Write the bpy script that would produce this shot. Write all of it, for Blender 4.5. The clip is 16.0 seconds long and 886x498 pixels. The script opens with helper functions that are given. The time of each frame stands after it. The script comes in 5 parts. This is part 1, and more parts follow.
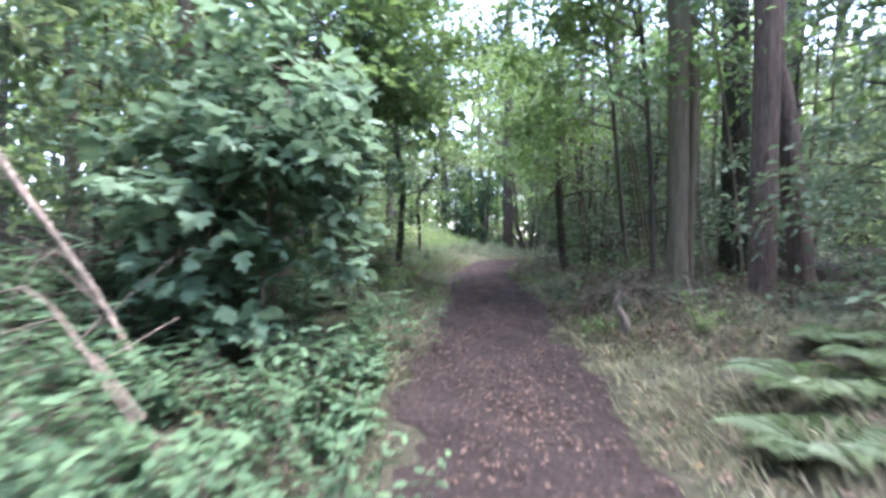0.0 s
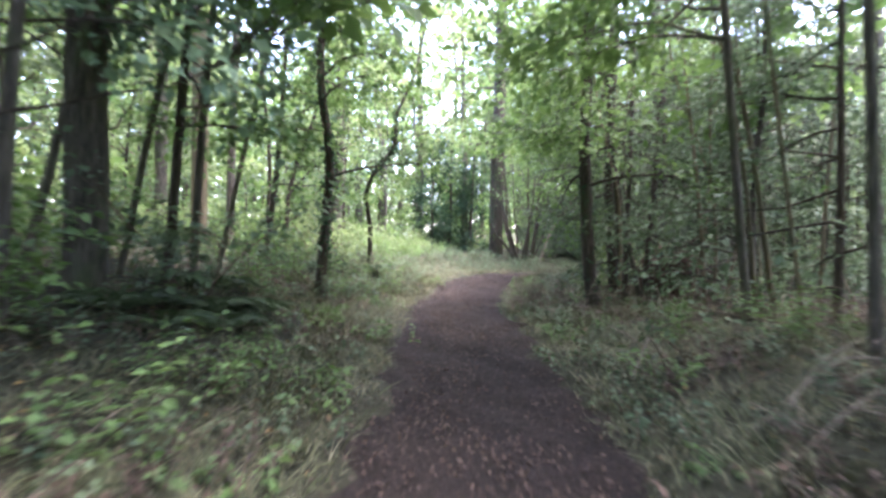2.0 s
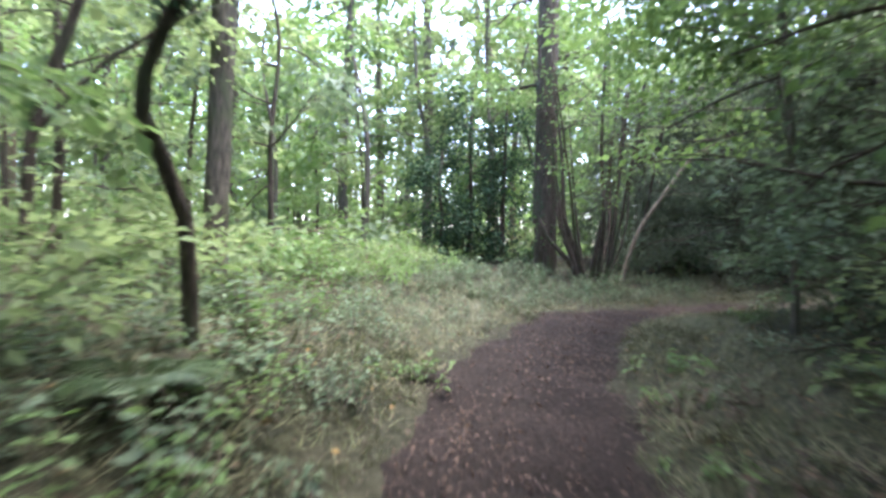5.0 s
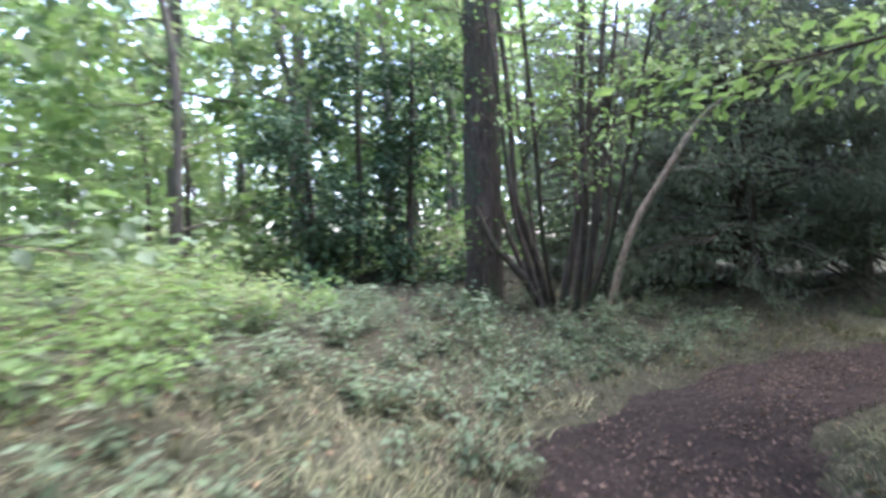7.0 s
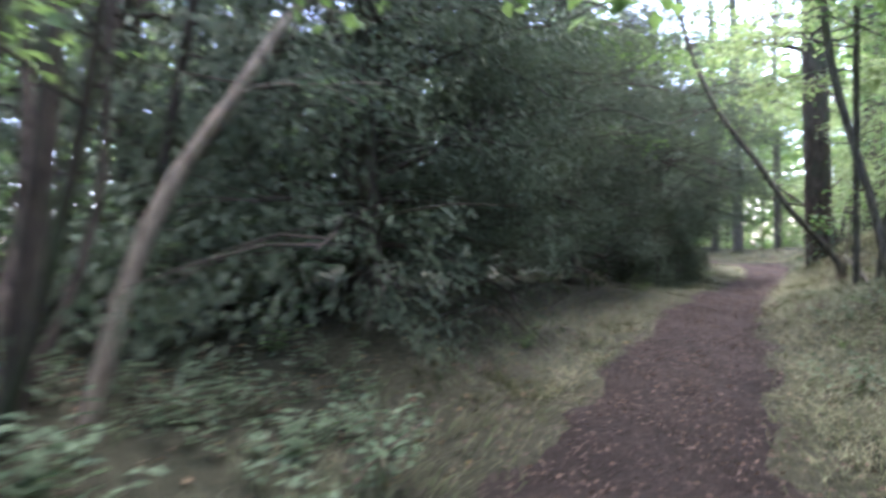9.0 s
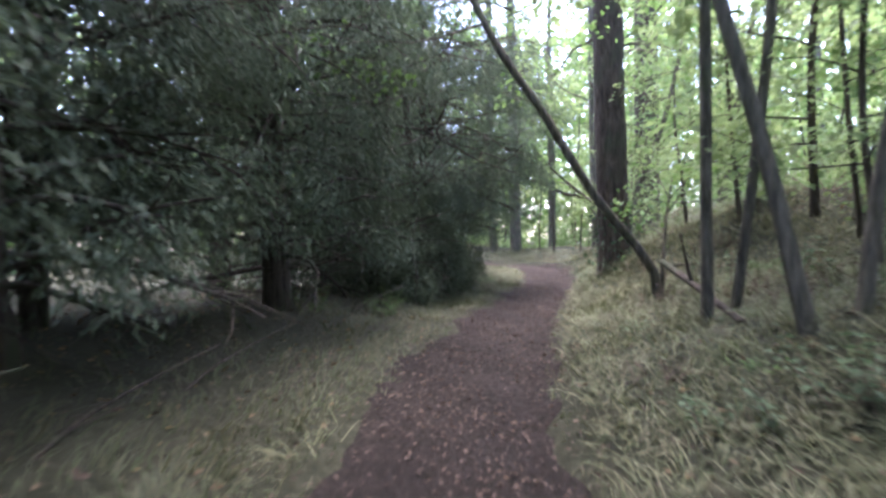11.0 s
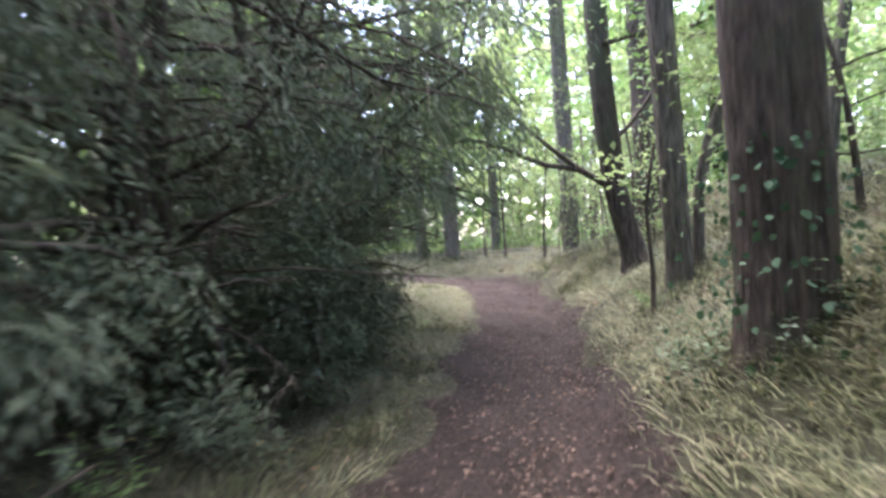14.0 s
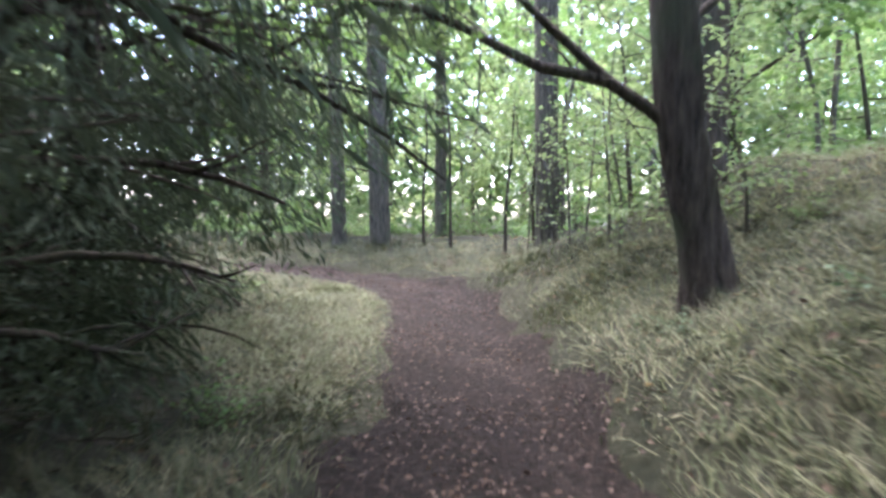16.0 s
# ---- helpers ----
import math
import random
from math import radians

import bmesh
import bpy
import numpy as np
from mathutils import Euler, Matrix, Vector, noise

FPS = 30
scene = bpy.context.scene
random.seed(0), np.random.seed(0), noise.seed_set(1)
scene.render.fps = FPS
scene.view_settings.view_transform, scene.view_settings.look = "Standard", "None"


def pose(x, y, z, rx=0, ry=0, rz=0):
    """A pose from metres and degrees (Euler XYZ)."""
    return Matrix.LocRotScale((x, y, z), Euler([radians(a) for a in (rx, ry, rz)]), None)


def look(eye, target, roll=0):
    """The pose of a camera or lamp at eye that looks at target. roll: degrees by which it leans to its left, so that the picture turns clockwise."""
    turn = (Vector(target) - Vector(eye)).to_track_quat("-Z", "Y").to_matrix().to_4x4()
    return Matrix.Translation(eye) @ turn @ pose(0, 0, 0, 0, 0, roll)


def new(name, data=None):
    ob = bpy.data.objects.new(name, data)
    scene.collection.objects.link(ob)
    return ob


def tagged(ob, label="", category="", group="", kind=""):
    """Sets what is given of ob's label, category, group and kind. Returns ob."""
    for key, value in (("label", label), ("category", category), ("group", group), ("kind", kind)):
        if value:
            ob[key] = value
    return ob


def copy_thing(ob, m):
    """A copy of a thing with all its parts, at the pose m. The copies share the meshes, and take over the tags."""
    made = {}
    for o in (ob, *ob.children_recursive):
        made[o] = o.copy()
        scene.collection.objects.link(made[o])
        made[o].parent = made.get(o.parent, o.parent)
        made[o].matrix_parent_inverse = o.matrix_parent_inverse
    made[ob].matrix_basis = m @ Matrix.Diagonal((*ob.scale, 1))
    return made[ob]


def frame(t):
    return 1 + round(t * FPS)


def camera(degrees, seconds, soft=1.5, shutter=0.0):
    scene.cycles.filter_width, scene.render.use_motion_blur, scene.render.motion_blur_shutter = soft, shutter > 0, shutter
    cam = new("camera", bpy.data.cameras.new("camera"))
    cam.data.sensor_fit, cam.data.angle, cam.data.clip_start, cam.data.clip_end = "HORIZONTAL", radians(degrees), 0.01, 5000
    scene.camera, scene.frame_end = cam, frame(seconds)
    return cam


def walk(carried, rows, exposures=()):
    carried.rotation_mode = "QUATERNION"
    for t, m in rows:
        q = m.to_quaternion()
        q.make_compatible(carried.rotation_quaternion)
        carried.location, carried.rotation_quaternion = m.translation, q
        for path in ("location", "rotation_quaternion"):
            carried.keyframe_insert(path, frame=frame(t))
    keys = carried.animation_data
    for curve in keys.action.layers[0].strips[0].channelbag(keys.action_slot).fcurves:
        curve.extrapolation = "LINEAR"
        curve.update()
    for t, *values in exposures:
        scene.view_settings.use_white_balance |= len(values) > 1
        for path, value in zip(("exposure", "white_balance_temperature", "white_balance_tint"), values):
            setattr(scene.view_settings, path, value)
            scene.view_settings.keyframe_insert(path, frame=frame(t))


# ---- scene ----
cam = camera(76.0, 16.0, soft=2.9, shutter=0.6)
PATH = [
    (0, (-0.033, 0.195, 1.349), (-0.029, 2.195, 1.347), 0.3),
    (0.5, (0.11, 1.704, 1.419), (0.128, 3.704, 1.439), -0.4),
    (1, (0.265, 3.38, 1.383), (0.31, 5.379, 1.383), 1.0),
    (1.5, (0.42, 4.876, 1.538), (0.47, 6.875, 1.53), 0.4),
    (2, (0.485, 6.566, 1.601), (0.549, 8.565, 1.609), 1.3),
    (2.5, (0.557, 8.151, 1.653), (0.582, 10.15, 1.597), 1.3),
    (3, (0.63, 9.829, 1.71), (0.642, 11.829, 1.668), 2.5),
    (3.5, (0.737, 11.335, 1.731), (0.733, 13.335, 1.678), 1.6),
    (4, (0.82, 12.927, 1.726), (0.803, 14.926, 1.679), 0.5),
    (4.5, (0.88, 14.443, 1.843), (0.864, 16.443, 1.823), 1.1),
    (5, (0.994, 16.115, 1.94), (0.977, 18.115, 1.948), 0.8),
    (5.2, (0.97, 16.908, 1.914), (0.961, 18.908, 1.93), 0.7),
    (5.5, (1.02, 17.8, 1.924), (1.013, 19.8, 1.934), 0.6),
    (6, (1.07, 19.3, 2.038), (1.105, 21.3, 2.038), 0.3),
    (6.5, (1.17, 20.8, 2.168), (1.31, 22.795, 2.168), 0.0),
    (7, (1.35, 22.3, 2.23), (1.697, 24.27, 2.23), -0.8),
    (7.5, (1.7, 23.7, 2.23), (2.368, 25.585, 2.23), -1.5),
    (8, (2.25, 25, 2.23), (3.28, 26.714, 2.23), -3.0),
    (8.5, (3.1, 26.05, 2.23), (4.412, 27.559, 2.23), -2.5),
    (9, (4.2, 26.75, 2.23), (5.732, 28.036, 2.23), -1.0),
    (9.5, (5.4, 27.1, 2.23), (7.077, 28.189, 2.23), 0.0),
    (10, (6.7, 27.35, 2.23), (8.466, 28.289, 2.23), 0.8),
    (10.3, (7.485, 27.354, 2.171), (9.299, 28.197, 2.171), 1.4),
    (10.5, (8.058, 27.548, 2.198), (9.908, 28.308, 2.207), -0.2),
    (11, (9.57, 27.974, 2.238), (11.452, 28.651, 2.22), -1.2),
    (11.5, (10.479, 28.337, 2.293), (12.35, 29.043, 2.271), -1.5),
    (12, (11.52, 28.78, 2.296), (13.376, 29.526, 2.267), -1.6),
    (12.5, (12.648, 29.095, 2.328), (14.519, 29.801, 2.3), -2.0),
    (13, (13.735, 29.384, 2.381), (15.632, 30.016, 2.35), -2.9),
    (13.5, (14.919, 29.554, 2.423), (16.844, 30.094, 2.393), -3.8),
    (14, (16.189, 29.717, 2.447), (18.141, 30.152, 2.416), -3.9),
    (14.5, (17.41, 29.821, 2.429), (19.38, 30.159, 2.349), -3.7),
    (15, (18.689, 29.922, 2.404), (20.667, 30.207, 2.313), -3.2),
    (15.5, (19.84, 30.014, 2.4), (21.819, 30.292, 2.322), -1.7),
    (16, (20.926, 30.181, 2.379), (22.907, 30.437, 2.282), -0.4),
]
EXPOSURES = [(0, 4.0, 5750, 30), (1.0, 4.25, 6050, 30), (1.5, 4.35, 6050, 30), (2.5, 4.35, 6250, 30), (3.5, 4.2, 6250, 27), (5, 3.85, 6050, 23), (7.5, 3.85, 5850, 27), (8.2, 3.95, 5850, 27), (10.3, 4.1, 5900, 28), (12, 3.85, 6050, 30), (13, 3.85, 6300, 29), (13.6, 4.05, 6300, 28), (14.7, 4.5, 5900, 29), (15.5, 4.3, 5900, 29), (16, 4.0, 5950, 24)]
walk(cam, [(t, look(eye, target, roll)) for t, eye, target, roll in PATH], EXPOSURES)

# ---- light ----
world = bpy.data.worlds.new("overcast_sky")
scene.world = world
world.use_nodes = True
wn = world.node_tree.nodes
sky = wn.new("ShaderNodeTexSky")
sky.sky_type, sky.sun_disc = "NISHITA", False
sky.sun_elevation, sky.sun_rotation = radians(76.6), radians(71.6)
sky.dust_density, sky.air_density, sky.ozone_density = 3.0, 1.0, 1.0
wn["Background"].inputs["Strength"].default_value = 0.15
world.node_tree.links.new(sky.outputs["Color"], wn["Background"].inputs["Color"])
sun = new("sun", bpy.data.lights.new("sun", "SUN"))
sun.data.energy, sun.data.angle, sun.data.color = 1.1, radians(40), (1.0, 0.96, 0.9)
sun.matrix_world = look((9, 3, 40), (0, 0, 0))

# ---- materials ----


def nodes_of(name):
    m = bpy.data.materials.new(name)
    m.use_nodes = True
    t = m.node_tree
    return m, t, t.nodes["Principled BSDF"], t.nodes["Material Output"]


def ramp(t, source, stops):
    r = t.nodes.new("ShaderNodeValToRGB")
    e = r.color_ramp.elements
    while len(e) < len(stops):
        e.new(0.5)
    for item, (p, c) in zip(e, stops):
        item.position, item.color = p, (*c, 1)
    t.links.new(source, r.inputs["Fac"])
    return r.outputs["Color"]


def noise_tex(t, scale, detail=4.0, stretch=(1, 1, 1), rough=0.6):
    c = t.nodes.new("ShaderNodeTexCoord")
    mp = t.nodes.new("ShaderNodeMapping")
    mp.inputs["Scale"].default_value = stretch
    n = t.nodes.new("ShaderNodeTexNoise")
    n.inputs["Scale"].default_value, n.inputs["Detail"].default_value, n.inputs["Roughness"].default_value = scale, detail, rough
    t.links.new(c.outputs["Object"], mp.inputs["Vector"])
    t.links.new(mp.outputs["Vector"], n.inputs["Vector"])
    return n.outputs["Fac"]


def mix_color(t, fac, a, b, mode="MIX"):
    m = t.nodes.new("ShaderNodeMix")
    m.data_type, m.blend_type = "RGBA", mode
    for socket, v in ((m.inputs[0], fac), (m.inputs[6], a), (m.inputs[7], b)):
        if isinstance(v, (float, int)):
            socket.default_value = v
        elif isinstance(v, tuple):
            socket.default_value = (*v, 1)
        else:
            t.links.new(v, socket)
    return m.outputs[2]


def bump(t, shader, height, strength, distance):
    b = t.nodes.new("ShaderNodeBump")
    b.inputs["Strength"].default_value, b.inputs["Distance"].default_value = strength, distance
    t.links.new(height, b.inputs["Height"])
    t.links.new(b.outputs["Normal"], shader.inputs["Normal"])


def bark(name, dark, light, moss, moss_amount, scale=6.0):
    m, t, p, out = nodes_of(name)
    fine = noise_tex(t, scale * 4, 6, (1, 1, 0.18))
    broad = noise_tex(t, scale * 0.35, 4, (1, 1, 0.5))
    c = ramp(t, fine, [(0.3, dark), (0.7, light)])
    g = ramp(t, broad, [(0.62 - moss_amount, (0, 0, 0)), (0.78 - moss_amount, (1, 1, 1))])
    c = mix_color(t, g, c, moss)
    t.links.new(c, p.inputs["Base Color"])
    p.inputs["Roughness"].default_value = 0.9
    p.inputs["Specular IOR Level"].default_value = 0.2
    ridge = noise_tex(t, scale * 1.6, 5, (1, 1, 0.14))
    high = t.nodes.new("ShaderNodeMath")
    high.operation = "MULTIPLY_ADD"
    t.links.new(ridge, high.inputs[0])
    high.inputs[1].default_value = 1.6
    t.links.new(fine, high.inputs[2])
    bump(t, p, high.outputs[0], 1.0, 0.03)
    return m


def leafy(name, tones, through_tone, gloss=0.55, thin=0.42, spot=None):
    """Leaves: each one takes its own tone; part of the light passes through."""
    m, t, p, out = nodes_of(name)
    geo = t.nodes.new("ShaderNodeNewGeometry")
    n = len(tones)
    c = ramp(t, geo.outputs["Random Per Island"], [(i / (n - 1), k) for i, k in enumerate(tones)])
    patch = noise_tex(t, 1.3, 2)
    c = mix_color(t, ramp(t, patch, [(0.35, (0, 0, 0)), (0.7, (0.5, 0.5, 0.5))]), c, through_tone)
    t.links.new(c, p.inputs["Base Color"])
    p.inputs["Roughness"].default_value = gloss
    p.inputs["Specular IOR Level"].default_value = 0.2
    tr = t.nodes.new("ShaderNodeBsdfTranslucent")
    t.links.new(mix_color(t, 0.5, c, through_tone), tr.inputs["Color"])
    mx = t.nodes.new("ShaderNodeMixShader")
    mx.inputs[0].default_value = thin
    t.links.new(p.outputs[0], mx.inputs[1])
    t.links.new(tr.outputs[0], mx.inputs[2])
    t.links.new(mx.outputs[0], out.inputs["Surface"])
    return m


def soil(name, stops, scale, relief):
    m, t, p, out = nodes_of(name)
    fine = noise_tex(t, scale, 8, rough=0.7)
    broad = noise_tex(t, scale * 0.06, 3)
    c = ramp(t, fine, stops)
    c = mix_color(t, ramp(t, broad, [(0.35, (0.55, 0.55, 0.55)), (0.7, (0, 0, 0))]), c, stops[0][1])
    t.links.new(c, p.inputs["Base Color"])
    p.inputs["Roughness"].default_value = 0.95
    p.inputs["Specular IOR Level"].default_value = 0.15
    bump(t, p, fine, 0.9, relief)
    return m


M_SOIL = soil("damp_path_soil", [(0.3, (0.009, 0.007, 0.0056)), (0.5, (0.023, 0.0178, 0.0142)), (0.72, (0.064, 0.048, 0.037))], 22, 0.05)
M_FLOOR = soil("woodland_floor", [(0.3, (0.016, 0.018, 0.0105)), (0.5, (0.034, 0.036, 0.02)), (0.7, (0.062, 0.06, 0.036))], 9, 0.06)
M_EARTH = soil("dry_reddish_earth", [(0.3, (0.05, 0.033, 0.024)), (0.5, (0.09, 0.06, 0.044)), (0.72, (0.16, 0.11, 0.08))], 14, 0.06)
M_BARK = bark("grey_brown_bark", (0.032, 0.03, 0.023), (0.135, 0.122, 0.093), (0.075, 0.095, 0.045), 0.1)
M_BARK_DARK = bark("dark_damp_bark", (0.018, 0.0152, 0.012), (0.094, 0.076, 0.058), (0.046, 0.055, 0.031), 0.12)
M_BARK_SMOOTH = bark("smooth_beech_bark", (0.085, 0.07, 0.043), (0.165, 0.138, 0.088), (0.105, 0.118, 0.062), 0.14, 3.0)
M_BARK_RED = bark("reddish_bark", (0.048, 0.036, 0.027), (0.142, 0.105, 0.078), (0.07, 0.08, 0.042), 0.04)
M_DEAD = bark("pale_dead_wood", (0.085, 0.072, 0.054), (0.28, 0.235, 0.175), (0.13, 0.14, 0.09), 0.05)
M_LEAF = leafy("green_leaves", [(0.0488, 0.1, 0.036), (0.0732, 0.14, 0.054), (0.116, 0.19, 0.072), (0.0671, 0.12, 0.06)], (0.159, 0.26, 0.06))
M_LEAF_FRESH = leafy("yellow_green_leaves", [(0.0826, 0.135, 0.054), (0.118, 0.18, 0.072), (0.159, 0.215, 0.0936)], (0.195, 0.26, 0.096), thin=0.55)
M_LEAF_BLUE = leafy("blue_green_leaves", [(0.075, 0.125, 0.075), (0.105, 0.175, 0.105), (0.135, 0.21, 0.135)], (0.13, 0.215, 0.11), 0.75, 0.45)
M_LEAF_DULL = leafy("dull_understorey_leaves", [(0.0594, 0.097, 0.0578), (0.0886, 0.132, 0.0766), (0.121, 0.165, 0.105)], (0.113, 0.17, 0.0756), 0.6, 0.4)
M_YEW = leafy("dark_yew_needles", [(0.055, 0.078, 0.05), (0.082, 0.11, 0.072), (0.112, 0.14, 0.094)], (0.09, 0.12, 0.06), 0.8, 0.24)
M_IVY = leafy("ivy_leaves", [(0.02, 0.05, 0.025), (0.035, 0.075, 0.04), (0.06, 0.1, 0.06)], (0.04, 0.08, 0.03), 0.85, 0.2)
M_FERN = leafy("fern_fronds", [(0.0352, 0.065, 0.0308), (0.066, 0.1, 0.0495)], (0.077, 0.12, 0.044), 0.5, 0.35)
M_NETTLE = leafy("nettle_leaves", [(0.04, 0.085, 0.045), (0.062, 0.12, 0.06), (0.085, 0.15, 0.07)], (0.09, 0.16, 0.065), 0.75, 0.4)
M_GRASS = leafy("rough_grass", [(0.04, 0.056, 0.023), (0.075, 0.09, 0.041), (0.14, 0.13, 0.08), (0.075, 0.066, 0.041), (0.05, 0.077, 0.028)], (0.074, 0.092, 0.04), 0.6, 0.3)
M_STRAW = leafy("pale_dry_grass", [(0.085, 0.1, 0.047), (0.15, 0.16, 0.085), (0.24, 0.225, 0.145), (0.11, 0.14, 0.058)], (0.14, 0.16, 0.075), 0.65, 0.35)
M_LITTER = leafy("fallen_leaves", [(0.032, 0.021, 0.015), (0.06, 0.04, 0.029), (0.125, 0.088, 0.062), (0.045, 0.03, 0.021), (0.05, 0.036, 0.026)], (0.1, 0.065, 0.04), 0.7, 0.1)
M_MOULD = leafy("leaf_mould", [(0.035, 0.024, 0.018), (0.075, 0.053, 0.039), (0.16, 0.115, 0.06), (0.06, 0.04, 0.03), (0.26, 0.18, 0.055)], (0.1, 0.065, 0.04), 0.75, 0.1)
M_TWIG = bark("thin_brown_twig", (0.06, 0.045, 0.035), (0.2, 0.16, 0.12), (0.1, 0.1, 0.06), 0.0)

# ---- the line of the track and the lie of the land ----
WAY = [(0.2, -60, 0), (0.3, -8, 0), (0.45, 2, 0.0), (0.6, 6.5, 0.2), (0.95, 11, 0.38), (1.05, 15, 0.52), (1.2, 18, 0.55), (1.5, 20.2, 0.55),
       (2.05, 22.3, 0.55), (2.7, 24.2, 0.56), (3.5, 25.6, 0.57), (4.6, 26.65, 0.57), (6.1, 27.45, 0.56), (8, 28.1, 0.55), (10, 28.55, 0.57), (12, 28.95, 0.62),
       (15, 29.6, 0.69), (18, 29.98, 0.72), (21, 30.2, 0.74), (25, 30.5, 0.78), (27.3, 30.85, 0.84), (29.2, 31.4, 0.93), (30.7, 32.4, 1.0),
       (31.7, 33.9, 1.05), (32.1, 36, 1.1), (31.9, 40, 1.1), (31, 60, 1.1)]


def dense_line(points, step):
    out = []
    for i in range(1, len(points) - 2):
        p0, p1, p2, p3 = (np.array(points[i + k], float) for k in (-1, 0, 1, 2))
        n = max(2, int(np.linalg.norm(p2 - p1) / step))
        for u in np.arange(n) / n:
            out.append(0.5 * (2 * p1 + (p2 - p0) * u + (2 * p0 - 5 * p1 + 4 * p2 - p3) * u ** 2 + (3 * p1 - p0 - 3 * p2 + p3) * u ** 3))
    return np.array(out)


LINE = dense_line(WAY, 0.2)
TANGENT = np.gradient(LINE[:, :2], axis=0)
TANGENT /= np.linalg.norm(TANGENT, axis=1)[:, None]


def track(xy):
    """Signed distance from the track's middle (right positive), index along it, and its height there."""
    xy = np.atleast_2d(np.asarray(xy, float))
    d, k = np.empty(len(xy)), np.empty(len(xy), int)
    square = (LINE[:, :2] ** 2).sum(1)
    for a in range(0, len(xy), 8000):
        i = (square - 2 * xy[a:a + 8000] @ LINE[:, :2].T).argmin(1)
        w = xy[a:a + 8000] - LINE[i, :2]
        side = np.sign(w[:, 0] * TANGENT[i, 1] - w[:, 1] * TANGENT[i, 0])
        d[a:a + 8000], k[a:a + 8000] = np.hypot(w[:, 0], w[:, 1]) * side, i
    return d, k, LINE[k, 2]


def waves(x, y):
    return (np.sin(0.9 * x + 0.4 * y) + np.sin(0.53 * y - 0.7 * x + 2) + np.sin(1.7 * x + 1.1 * y + 1) * 0.5 + np.sin(2.9 * y - 2.1 * x) * 0.3) / 2.8


def smooth(a, b, v):
    u = np.clip((v - a) / (b - a), 0, 1)
    return u * u * (3 - 2 * u)


def land(xy):
    xy = np.atleast_2d(np.asarray(xy, float))
    d, k, base = track(xy)
    y = LINE[k, 1]
    right = d > 0
    a = np.abs(d)
    away = smooth(3, 9, a)
    base = base * (1 - away) + 0.65 * away + 0.33 * smooth(18.5, 24.5, xy[:, 1])
    early = 1 - smooth(20, 25, xy[:, 1])         # straight first stretch
    late = (0.55 * smooth(11, 14, xy[:, 0]) + 0.45 * smooth(17, 21, xy[:, 0])) * (1 - early)  # stretch below the bank
    rise_left = early * (0.62 * smooth(0.85, 4.3 - 1.9 * smooth(17, 19.5, y), a) + 0.45 * smooth(3.5, 8, a)) + (1 - early) * (1 - late) * (0.5 * smooth(1, 4, a) + 0.3 * smooth(4, 8, a)) + late * 0.15 * smooth(1, 4, a)
    rise_right = early * (0.5 - 0.35 * smooth(12, 17, y)) * smooth(0.9, 3.0, a) + (1 - early) * (1 - late) * 0.15 * smooth(1, 3, a)
    rise_right = rise_right + late * 1.95 * np.clip((a - 0.5) / 3.6, 0, 1) * (1 - 0.65 * smooth(28.5, 32.5, xy[:, 0]))
    rise_left = rise_left + smooth(27, 31, xy[:, 0]) * 0.2 * smooth(1, 3, a)
    z = base + np.where(right, rise_right, rise_left)
    z = z + waves(xy[:, 0] * 1.2, xy[:, 1] * 1.2) * (0.07 + 0.09 * late) * smooth(0.7, 2, a) + waves(xy[:, 0] * 4, xy[:, 1] * 4) * 0.02 * smooth(0.6, 1.4, a)
    z = z + 0.3 * np.exp(-((xy[:, 0] - 20.1) ** 2 + (xy[:, 1] - 28.1) ** 2) / 0.9)  # root mound on the bank
    return z - 0.06 * (1 - smooth(0.55, 1.15, a))


def ground_z(x, y):
    return float(land([(x, y)])[0])


# ---- mesh helpers ----
def mesh_of(name, verts, faces, material):
    """verts (n, 3); faces: an array (m, k) or a list of such arrays."""
    me = bpy.data.meshes.new(name)
    verts = np.ascontiguousarray(verts, np.float32)
    groups = faces if isinstance(faces, list) else [faces]
    groups = [np.asarray(g, np.int32) for g in groups if len(g)]
    loops = np.concatenate([g.ravel() for g in groups])
    sizes = np.concatenate([np.full(len(g), g.shape[1], np.int32) for g in groups])
    starts = np.concatenate([[0], np.cumsum(sizes)[:-1]]).astype(np.int32)
    me.vertices.add(len(verts))
    me.vertices.foreach_set("co", verts.ravel())
    me.loops.add(len(loops))
    me.loops.foreach_set("vertex_index", loops)
    me.polygons.add(len(sizes))
    me.polygons.foreach_set("loop_start", starts)
    me.polygons.foreach_set("loop_total", sizes)
    me.update(calc_edges=True)
    me.validate()
    me.materials.append(material)
    return me


def part(name, me, parent, label=""):
    ob = new(name, me)
    ob.parent = parent
    return tagged(ob, label)


def thing(name, place, label, category, group="", kind=""):
    ob = new(name)
    ob.location = place
    ob.empty_display_size = 0.2
    return tagged(ob, label, category, group, kind)


class Shape:
    """Collects tubes and other pieces into one mesh."""

    def __init__(self):
        self.v, self.f, self.count = [], [], 0

    def add(self, verts, faces):
        self.v.append(np.asarray(verts, float))
        self.f.append(np.asarray(faces, int) + self.count)
        self.count += len(verts)

    def mesh(self, name, material, flat=False):
        by = {}
        for f in self.f:
            by.setdefault(f.shape[1], []).append(f)
        me = mesh_of(name, np.concatenate(self.v), [np.concatenate(g) for g in by.values()], material)
        if not flat:
            me.polygons.foreach_set("use_smooth", np.ones(len(me.polygons), bool))
        return me


